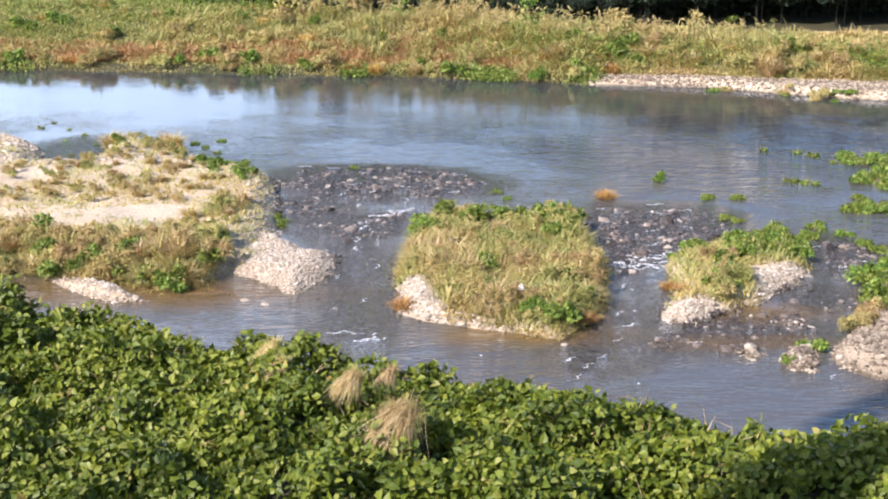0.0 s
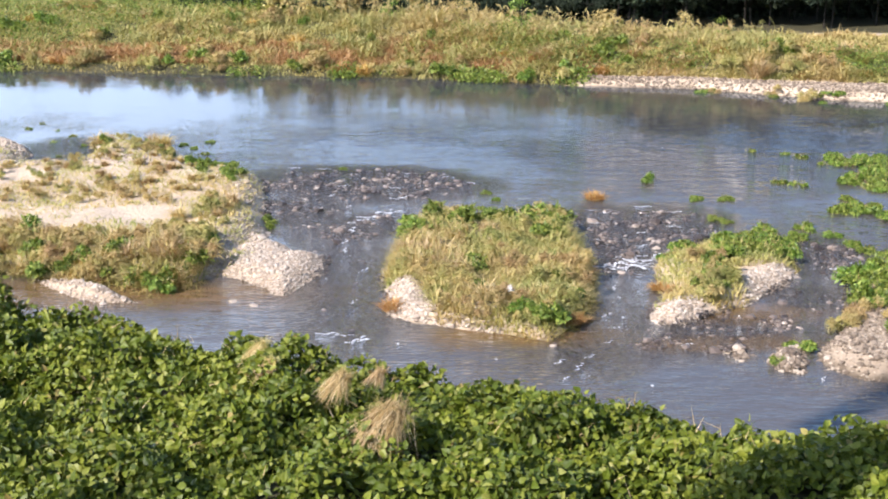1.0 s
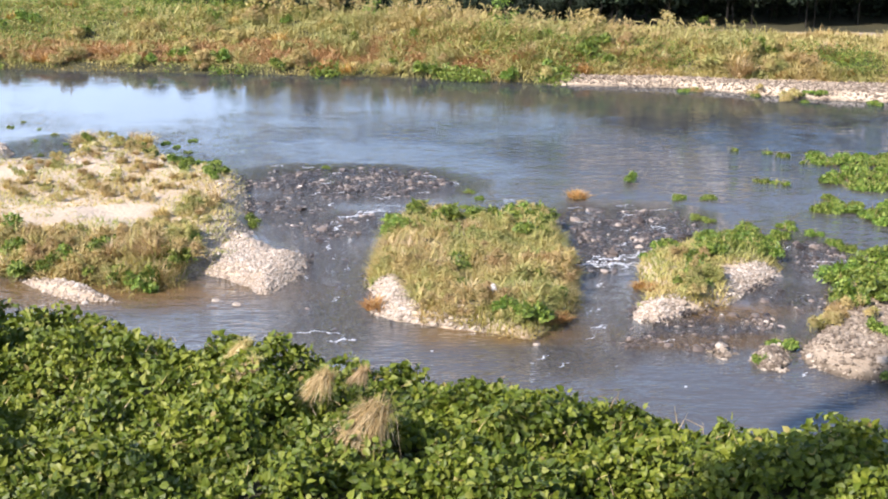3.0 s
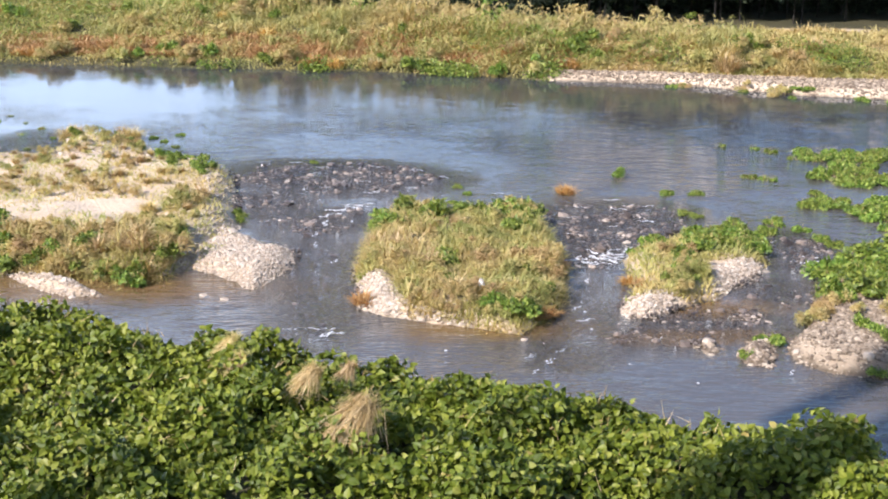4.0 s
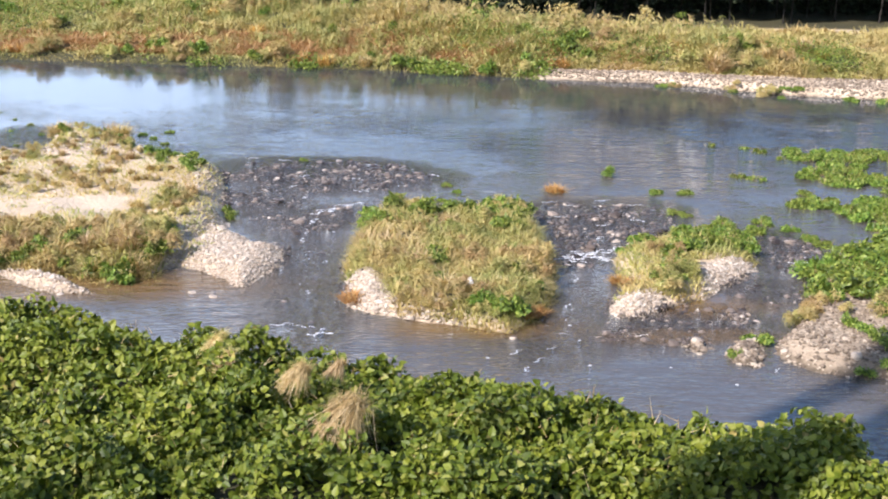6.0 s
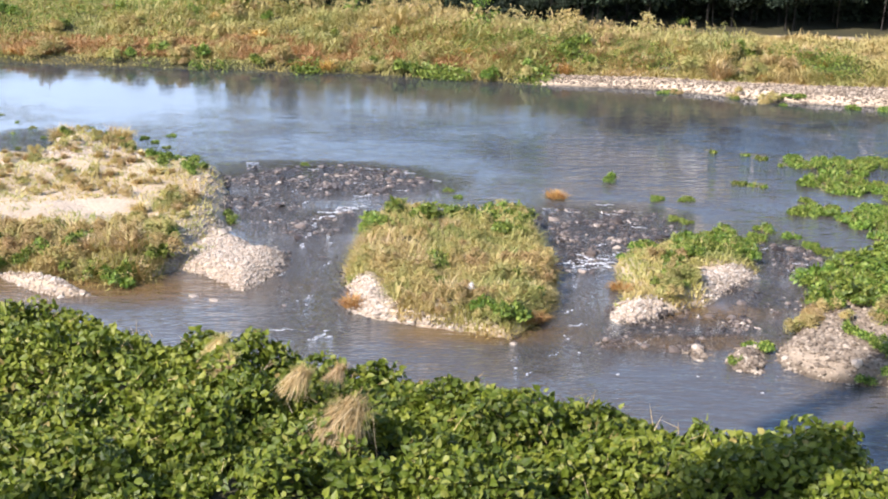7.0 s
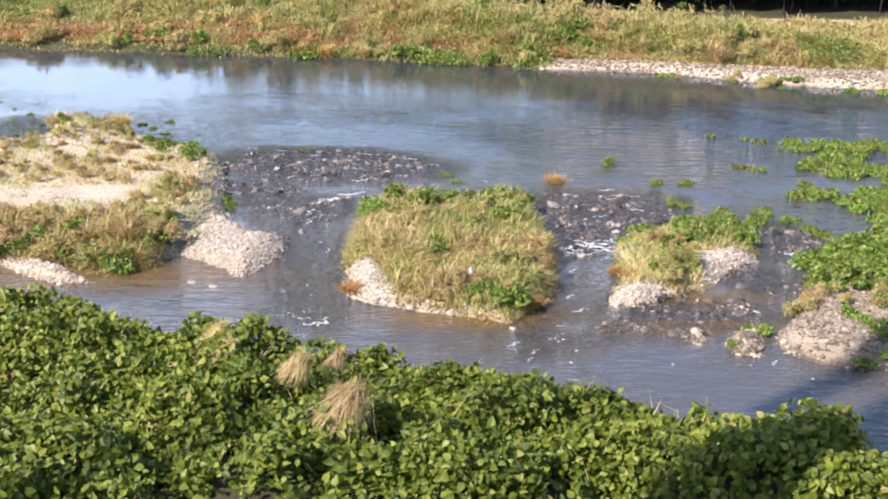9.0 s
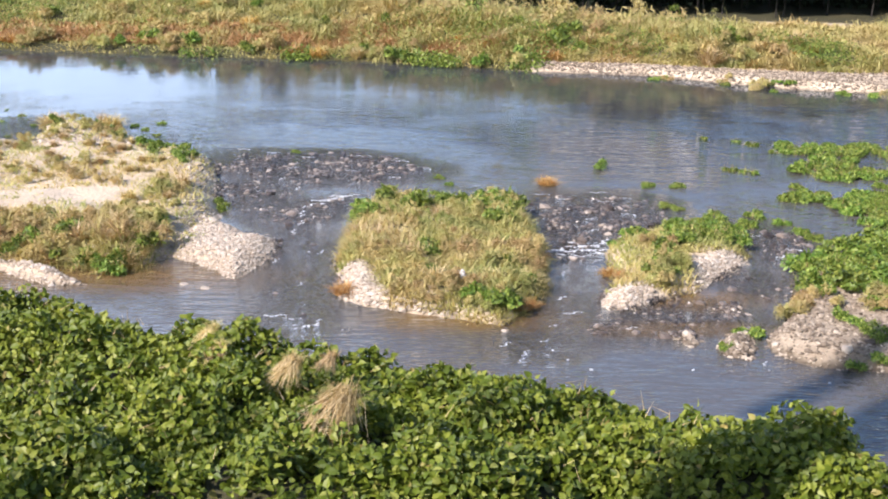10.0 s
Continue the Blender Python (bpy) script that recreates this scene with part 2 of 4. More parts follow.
def foam_material():
    k = Nodes("white foam")
    tex = k.n("TexCoord")
    n1 = k.noise(tex.outputs["Object"], 25.0, 4.0)
    b = k.n("Bump", {"Strength": 0.7, "Distance": 0.02, "Height": n1})
    return k.out(k.n("BsdfPrincipled", {"Base Color": k.ramp(n1, [(0.3, (0.42, 0.44, 0.45)), (0.6, (0.74, 0.75, 0.76))]), "Roughness": 0.5, "Normal": b.outputs[0]}).outputs[0])


BARK, CONCRETE, GROUND, WATER, FOAM = bark_material(), concrete_material(), ground_material(), water_material(), foam_material()


# ---- mesh helpers ----
def part(name, me, parent, label=""):
    ob = new(name, me)
    ob.parent = parent
    if label:
        ob["label"] = label
    return ob


def tri_mesh(name, verts, tris, material, smooth=False):
    """A mesh from numpy arrays of points and triangles."""
    me = bpy.data.meshes.new(name)
    me.vertices.add(len(verts))
    me.vertices.foreach_set("co", np.asarray(verts, np.float32).ravel())
    me.loops.add(tris.size)
    me.loops.foreach_set("vertex_index", np.asarray(tris, np.int32).ravel())
    me.polygons.add(len(tris))
    me.polygons.foreach_set("loop_start", np.arange(0, tris.size, 3, dtype=np.int32))
    me.polygons.foreach_set("use_smooth", np.full(len(tris), smooth))
    me.update(calc_edges=True)
    me.materials.append(material)
    return me


def joined(pieces):
    """Joins (verts, tris) pairs."""
    vs, ts, n = [], [], 0
    for v, t in pieces:
        vs.append(v), ts.append(t + n)
        n += len(v)
    return np.concatenate(vs), np.concatenate(ts)


def repeat(shape, tris, base, basis):
    """Copies of a shape (k, 3) at points (n, 3) with axes (n, 3, 3); column vectors."""
    v = np.einsum("nij,kj->nki", basis, shape) + base[:, None, :]
    t = tris[None] + (np.arange(len(base)) * len(shape))[:, None, None]
    return v.reshape(-1, 3), t.reshape(-1, 3)


def lattice(x, y, seed):
    h = np.sin(x * 127.1 + y * 311.7 + seed * 74.7) * 43758.5453
    return h - np.floor(h)


def fbm(x, y, size, seed=0, octaves=3):
    """Smooth noise from -1 to 1 with features of that many metres."""
    total, amp, norm = 0.0, 1.0, 0.0
    for o in range(octaves):
        u, v = x / size, y / size
        i, j = np.floor(u), np.floor(v)
        a, b = u - i, v - j
        a, b = a * a * (3 - 2 * a), b * b * (3 - 2 * b)
        s = seed + o * 17
        n = (lattice(i, j, s) * (1 - a) + lattice(i + 1, j, s) * a) * (1 - b) + (lattice(i, j + 1, s) * (1 - a) + lattice(i + 1, j + 1, s) * a) * b
        total, norm = total + amp * (n * 2 - 1), norm + amp
        amp, size = amp * 0.5, size * 0.5
    return total / norm


def smooth(lo, hi, v):
    s = np.clip((v - lo) / (hi - lo), 0, 1)
    return s * s * (3 - 2 * s)


def inside(poly, x, y):
    """Signed distance to a closed outline, positive inside."""
    p = np.array(poly)
    d = np.full(np.shape(x), 1e9)
    sign = np.full(np.shape(x), -1.0)
    for (x0, y0), (x1, y1) in zip(p, np.roll(p, -1, 0)):
        ex, ey = x1 - x0, y1 - y0
        s = np.clip(((x - x0) * ex + (y - y0) * ey) / (ex * ex + ey * ey), 0, 1)
        d = np.minimum(d, np.hypot(x - x0 - s * ex, y - y0 - s * ey))
        cross = ((y0 <= y) & (y < y1) | (y1 <= y) & (y < y0)) & (x < x0 + (y - y0) * ex / (ey if ey else 1e-9))
        sign = np.where(cross, -sign, sign)
    return d * sign


# ---- the plan: islands and bars in the river, metres ----
LEFT_ISLAND = [(-24, 38.5), (-12.6, 38.0), (-11.5, 37.6), (-10.7, 36.5), (-10.2, 34.3), (-9.4, 34.3), (-9.2, 36.3), (-8.6, 37.0), (-7.5, 36.6), (-6.4, 34.7), (-5.8, 33.8), (-5.0, 34.2), (-4.0, 32.9), (-3.55, 30.9), (-3.35, 29.0), (-3.2, 28.0), (-3.5, 26.5), (-3.8, 25.2), (-4.5, 24.3), (-5.2, 24.0), (-6.2, 24.5), (-7.3, 24.8), (-8.6, 25.3), (-24, 27)]
SPIT = [(-4.0, 28.6), (-3.0, 27.4), (-2.6, 26.7), (-2.0, 26.4), (-2.0, 25.1), (-2.35, 24.2), (-2.6, 23.4), (-3.05, 23.8), (-3.4, 24.3), (-4.2, 24.9), (-4.7, 26.1)]
SANDBAR = [(-7.6, 24.9), (-6.6, 24.7), (-6.0, 24.3), (-5.3, 23.5), (-6.0, 23.4), (-7.0, 24.1)]
MID_ISLAND = [(-0.7, 27.9), (-0.4, 28.6), (0.1, 28.9), (1.1, 28.7), (2.1, 28.9), (2.8, 28.8), (3.1, 27.3), (3.1, 25.3), (2.9, 23.3), (2.5, 22.3), (2.0, 21.5), (1.6, 21.6), (1.2, 21.9), (0.7, 22.1), (0.2, 22.3), (-0.5, 22.5), (-0.9, 22.8), (-0.9, 23.9), (-0.9, 25.3), (-0.7, 26.6)]
RIGHT_ISLAND = [(4.1, 24.6), (4.3, 25.7), (4.7, 26.4), (5.6, 27.3), (6.5, 27.7), (7.4, 27.6), (7.3, 25.7), (7.1, 25.0), (6.4, 24.0), (5.7, 23.2), (5.0, 22.7), (4.4, 22.1), (3.8, 22.3), (3.7, 22.7), (4.1, 23.6)]
EAST_BAR = [(6.6, 21.7), (6.2, 20.9), (6.1, 20.3), (6.4, 19.7), (7.0, 19.4), (7.8, 19.2), (10, 18.7), (14, 22), (12, 26), (9.2, 25.9), (8.4, 25.3), (7.6, 24.2), (7.1, 22.9)]
STONE_BAR = [(5.3, 20.6), (5.7, 21.2), (6.1, 21.2), (6.1, 20.4), (5.8, 19.9), (5.4, 20.1)]
COBBLE_BAR = [(4.6, 21.2), (5.2, 21.5), (5.4, 20.8), (5.1, 20.4), (4.7, 20.6)]


def vine_edge(x):
    """y of the near bank's brink."""
    return 14.2 - 0.42 * x + 0.004 * np.clip(x, -12, 12) ** 2


def far_foot(x):
    return 48.9 - 0.11 * x - smooth(-1.0, 7.0, x) - 0.5 * smooth(8.0, 14.0, x)


def far_shore(x):
    return far_foot(x) - 0.3 - 2.3 * smooth(5.0, 15.5, x)


def wood_edge(x):
    """y of the front of the far wood."""
    return np.interp(x, [-40, -15, -7, 1, 5.7, 11, 18, 40], [72, 61.5, 57.4, 55.2, 54.6, 55.4, 55.6, 55.6])


def far_rise(x, y):
    """Height of the far bank and the flood plain behind it."""
    d = y - far_foot(x) + 0.5 * fbm(x, y, 3.0, 5)
    run = 2.4 + 5.5 * smooth(8.0, -14.0, x)
    return (0.95 - 0.3 * smooth(2.0, 9.0, x)) * smooth(-0.4, run, d)


def ground_height(x, y):
    wob = 0.28 * fbm(x, y, 1.3, 3)
    bed = -0.3 + 0.1 * fbm(x, y, 1.5, 1) - 0.7 * smooth(33.5, 38.0, y)
    z = bed + (-0.11 - bed + 0.04 * fbm(x, y, 0.5, 63)) * smooth(0.15, 0.8, riffle_mask(x, y))
    for poly, top, run in ((LEFT_ISLAND, 0.34, 0.95), (SPIT, 0.2, 0.8), (SANDBAR, 0.12, 0.4), (MID_ISLAND, 0.26, 0.5), (RIGHT_ISLAND, 0.22, 0.6), (EAST_BAR, 0.28, 0.7), (STONE_BAR, 0.1, 0.4), (COBBLE_BAR, 0.07, 0.4)):
        d = inside(poly, x, y) + wob * 0.6
        z = np.maximum(z, -0.35 + (0.35 + top + 0.1 * fbm(x, y, 1.1, 9)) * smooth(-0.45, run, d))
    shore = -0.9 + 1.15 * smooth(-1.2, 0.9, y - far_shore(x) + wob)
    z = np.maximum(z, np.where(y > 40, shore, -9))
    z = np.where(y > 40, np.maximum(z, np.maximum(z, 0.05) * 0 + np.where(y - far_foot(x) > -0.9, 0.2 * smooth(-0.9, -0.2, y - far_foot(x)) + far_rise(x, y), z)), z)
    d = (vine_edge(x) - y) * 0.9
    bank = -0.5 + 2.75 * smooth(-1.5, 0.5, d + 0.5 * wob) + 0.22 * fbm(x, y, 1.6, 21, 2) + 1.5 * smooth(6, 30, d)
    bank = bank - 2.9 * smooth(4.3, 5.3, x + 0.3 * fbm(x, y, 1.2, 23))
    return np.where(d > -1.9, np.maximum(z, bank), z)


def axis(lo, hi, step, far_lo, far_hi):
    mid = np.arange(lo, hi, step)
    grow = np.cumsum(step * 1.25 ** np.arange(1, 60))
    left, right = lo - grow[::-1], mid[-1] + grow
    return np.concatenate([left[left > far_lo], mid, right[right < far_hi]])


def build_ground():
    gx, gy = axis(-15.0, 16.0, 0.13, -3500, 3500), axis(8.0, 52.0, 0.13, -2500, 4000)
    X, Y = np.meshgrid(gx, gy)
    Z = ground_height(X, Y)
    n, m = len(gx), len(gy)
    idx = np.arange(n * m).reshape(m, n)
    a, b, c, d = idx[:-1, :-1].ravel(), idx[:-1, 1:].ravel(), idx[1:, 1:].ravel(), idx[1:, :-1].ravel()
    me = tri_mesh("ground", np.stack([X, Y, Z], -1).reshape(-1, 3), np.concatenate([np.stack([a, b, c], 1), np.stack([a, c, d], 1)]), GROUND, True)
    cover = 0.5 * np.maximum(smooth(-0.04, 0.1, Z), 0.55 * smooth(-1.6, -0.1, np.maximum(inside(LEFT_ISLAND, X, Y), inside(MID_ISLAND, X, Y))) * smooth(0.5, 0.15, riffle_mask(X, Y)))
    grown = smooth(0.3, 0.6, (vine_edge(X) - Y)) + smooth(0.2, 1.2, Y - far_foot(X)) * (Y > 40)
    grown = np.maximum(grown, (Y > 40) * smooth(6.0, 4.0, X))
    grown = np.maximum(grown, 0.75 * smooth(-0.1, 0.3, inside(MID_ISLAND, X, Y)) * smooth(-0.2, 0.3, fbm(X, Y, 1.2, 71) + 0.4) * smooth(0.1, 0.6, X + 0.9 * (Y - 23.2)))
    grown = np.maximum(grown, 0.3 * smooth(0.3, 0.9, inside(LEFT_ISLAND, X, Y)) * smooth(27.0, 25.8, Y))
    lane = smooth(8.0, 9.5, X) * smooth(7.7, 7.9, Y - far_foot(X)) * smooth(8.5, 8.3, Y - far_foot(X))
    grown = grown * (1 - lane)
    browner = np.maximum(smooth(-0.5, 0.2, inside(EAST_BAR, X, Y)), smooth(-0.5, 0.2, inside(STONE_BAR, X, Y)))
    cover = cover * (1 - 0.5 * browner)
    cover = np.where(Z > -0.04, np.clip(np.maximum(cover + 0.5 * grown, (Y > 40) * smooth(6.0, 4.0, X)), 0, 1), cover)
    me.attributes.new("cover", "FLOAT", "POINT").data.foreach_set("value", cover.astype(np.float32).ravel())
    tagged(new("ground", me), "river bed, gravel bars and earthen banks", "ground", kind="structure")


build_ground()

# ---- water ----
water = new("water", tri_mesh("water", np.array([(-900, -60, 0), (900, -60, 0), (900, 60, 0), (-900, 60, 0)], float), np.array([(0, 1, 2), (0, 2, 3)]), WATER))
tagged(water, "rippling blue-brown river water flowing between gravel islands", "water", kind="structure")


# ---- plants ----
def unit(v):
    return v / np.maximum(np.linalg.norm(v, axis=-1, keepdims=True), 1e-9)


def blades(base, length, width, lean, r, droop=0.5):
    """Grass blades: bent strips of three triangles each."""
    n = len(base)
    az = r.uniform(0, 2 * np.pi, n)
    out = np.stack([np.cos(az), np.sin(az), np.zeros(n)], 1)
    side = np.stack([-np.sin(az), np.cos(az), np.zeros(n)], 1)
    L = (length * r.uniform(0.6, 1.25, n))[:, None]
    ln = (lean * r.uniform(0.2, 1.6, n))[:, None]
    up = np.array([0, 0, 1.0])
    w = (width * r.uniform(0.6, 1.3, n))[:, None]
    mid = base + L * 0.55 * unit(up + out * ln)
    tip = mid + L * 0.5 * unit(up * (1 - droop * r.uniform(0, 1.8, n)[:, None]) + out * ln * 2.2)
    v = np.stack([base - side * w * 0.5, base + side * w * 0.5, mid - side * w * 0.5, mid + side * w * 0.5, tip], 1).reshape(-1, 3)
    t = np.array([(0, 1, 3), (0, 3, 2), (2, 3, 4)])[None] + (np.arange(n) * 5)[:, None, None]
    return v, t.reshape(-1, 3)


OVATE = np.array([(0, 0, 0), (0.3, 0.16, 0.1), (0.4, 0.36, 0.13), (0.2, 0.74, 0.03), (0, 1.08, -0.12), (-0.2, 0.74, 0.03), (-0.4, 0.36, 0.13), (-0.3, 0.16, 0.1), (0, 0.5, 0)])
OVATE_T = np.array([(8, i, (i + 1) % 8) for i in range(8)])
OVAL = np.array([(0, 0, 0), (0.36, 0.22, 0.12), (0.32, 0.6, 0.07), (0, 1.08, -0.12), (-0.32, 0.6, 0.07), (-0.36, 0.22, 0.12), (0, 0.45, 0)])
OVAL_T = np.array([(6, i, (i + 1) % 6) for i in range(6)])
LEAFLET = np.array([(0, 0, 0), (0.38, 0.36, 0.13), (0, 1.05, -0.12), (-0.38, 0.36, 0.13), (0, 0.42, 0)])
LANCE = np.array([(0, 0, 0), (0.14, 0.45, 0.03), (0, 1, -0.1), (-0.14, 0.45, 0.03), (0, 0.5, 0)])
LANCE_T = np.array([(4, 0, 1), (4, 1, 2), (4, 2, 3), (4, 3, 0)])


def leaves(base, facing, size, r, shape=OVATE, tris=OVATE_T, jitter=0.6):
    """Leaves at points, with their upper sides roughly towards 'facing'."""
    n = len(base)
    nz = unit(facing + jitter * r.normal(size=(n, 3)))
    tx = unit(np.cross(nz, r.normal(size=(n, 3))))
    ty = np.cross(nz, tx)
    s = (size * r.uniform(0.65, 1.3, n))[:, None, None]
    return repeat(shape, tris, base, np.stack([tx, ty, nz], 2) * s)


def tuft_mesh(name, material, count, length, width, lean, spread, seed):
    r = np.random.default_rng(seed)
    a, q = r.uniform(0, 2 * np.pi, count), spread * np.sqrt(r.uniform(0, 1, count))
    base = np.stack([q * np.cos(a), q * np.sin(a), np.full(count, -0.03)], 1)
    return tri_mesh(name, *blades(base, length, width, lean, r), material)


def leafy_mesh(name, material, count, radius, height, size, seed, shape=OVATE, tris=OVATE_T):
    """A low plant: a dome of leaves in uneven lobes."""
    r = np.random.default_rng(seed)
    lobes = max(3, int(radius / 0.16))
    la, lq = r.uniform(0, 6.3, lobes), radius * 0.75 * np.sqrt(r.uniform(0, 1, lobes))
    lc = np.stack([lq * np.cos(la), lq * np.sin(la), height * r.uniform(0.15, 0.5, lobes)], 1)
    lr = radius * r.uniform(0.3, 0.5, lobes)
    pick = r.integers(0, lobes, count)
    d = unit(r.normal(size=(count, 3)) + np.array([0, 0, 0.7]))
    d[:, 2] = np.abs(d[:, 2])
    p = lc[pick] + d * lr[pick][:, None] * np.array([1, 1, height / radius * 1.1]) * r.uniform(0.6, 1.05, (count, 1))
    return tri_mesh(name, *leaves(p, unit(d + np.array([0, 0, 0.7])), size, r, shape, tris), material)


def on_ground(x, y):
    return float(ground_height(np.array([x]), np.array([y]))[0])


def plant(name, parts, x, y, z, scale, turn, label, category, group=""):
    """A plant as a thing with its parts, each (name, mesh)."""
    e = new(name)
    for pn, me in parts:
        part(pn, me, e)
    e.matrix_world = pose(x, y, z, 0, 0, turn) @ Matrix.Diagonal((scale, scale, scale, 1))
    return tagged(e, label, category, group)


def scatter(poly, count, r, margin=0.0):
    p = np.array(poly)
    pts = np.zeros((0, 2))
    while len(pts) < count:
        q = r.uniform(p.min(0), p.max(0), (count * 2, 2))
        pts = np.concatenate([pts, q[inside(poly, q[:, 0], q[:, 1]) > margin]])
    return pts[:count]


def raised(xy, dz=0.0):
    return np.column_stack([xy, ground_height(xy[:, 0], xy[:, 1]) + dz])


def stems(points, height, width, r, lean=0.35):
    """Thin upright stalks as three-sided rods."""
    n = len(points)
    az = r.uniform(0, 6.3, n)
    ln = lean * r.uniform(0, 1, n)
    axis_z = unit(np.column_stack([np.cos(az) * ln, np.sin(az) * ln, np.ones(n)]))
    axis_x = unit(np.cross(axis_z, np.array([0.3, 1, 0.2])))
    h = (height * r.uniform(0.6, 1.2, n))[:, None]
    rod = np.array([(1, 0, 0), (-0.5, 0.87, 0), (-0.5, -0.87, 0), (0, 0, 1)])
    rod_t = np.array([(0, 1, 3), (1, 2, 3), (2, 0, 3)])
    basis = np.stack([axis_x * width, np.cross(axis_z, axis_x) * width, axis_z * h], 2)
    return repeat(rod, rod_t, points, basis), points + axis_z * h


# the vine thicket on the near bank
def build_vines():
    r = np.random.default_rng(11)
    n = 180000
    xy = np.column_stack([r.uniform(-9.5, 7.5, n * 2), r.uniform(7.5, 19.5, n * 2)])
    d = (vine_edge(xy[:, 0]) - xy[:, 1]) * 0.9
    gap = fbm(xy[:, 0], xy[:, 1], 0.36, 35, 2) + 0.2 * fbm(xy[:, 0], xy[:, 1], 1.7, 36, 2)
    xy = xy[(d > -1.3) & (d < 7.5) & (gap > -0.36 + 0.16 * r.normal(size=len(d))) & (xy[:, 0] < 4.75 + 0.3 * fbm(xy[:, 1], xy[:, 0], 0.7, 37))][:n]
    x, y = xy.T
    lump = 0.3 * fbm(x, y, 0.9, 31, 2) + 0.38 * fbm(x, y, 0.45, 33, 2)
    z = ground_height(x, y) + np.maximum(0.28 + lump - 0.4 * r.uniform(0, 1, len(x)) ** 1.2, r.uniform(0.02, 0.12, len(x)))
    e = 0.15
    gx = ((ground_height(x + e, y) + 0.2 * fbm(x + e, y, 0.9, 31, 2)) - (ground_height(x - e, y) + 0.2 * fbm(x - e, y, 0.9, 31, 2))) / (2 * e)
    gy = ((ground_height(x, y + e) + 0.2 * fbm(x, y + e, 0.9, 31, 2)) - (ground_height(x, y - e) + 0.2 * fbm(x, y - e, 0.9, 31, 2))) / (2 * e)
    facing = unit(np.column_stack([-gx, -gy, np.ones(len(x))]) + np.array([-0.25, -0.4, 0.25]))
    tagged(new("vine_thicket", tri_mesh("vine_thicket", *leaves(np.column_stack([x, y, z]), facing, 0.08, r, OVAL, OVAL_T, jitter=0.85), VINE)), "dense green climbing vines covering the near river bank", "vines", kind="stuff")


build_vines()


def build_dead_stalks():
    """Pale dry stalks lying over and poking out of the vines."""
    r = np.random.default_rng(12)
    n = 420
    x = r.uniform(-8, 6.5, n)
    y = vine_edge(x) - 0.2 - 6.5 * r.uniform(0, 1, n) ** 1.3
    (v, t), tips = stems(raised(np.column_stack([x, y]), 0.24), 0.2, 0.005, r, 3.0)
    tagged(new("dead_stalks", tri_mesh("dead_stalks", v, t, GOLD)), "thin dry stalks poking out of the vines", "stalks", kind="stuff")



build_dead_stalks()


# grass and herbs on the islands and far bank
def grass_cover(name, pts, material, length, width, lean, label, seed, dz=-0.03):
    r = np.random.default_rng(seed)
    return tagged(new(name, tri_mesh(name, *blades(raised(pts, dz), length, width, lean, r), material)), label, "grass", kind="stuff")


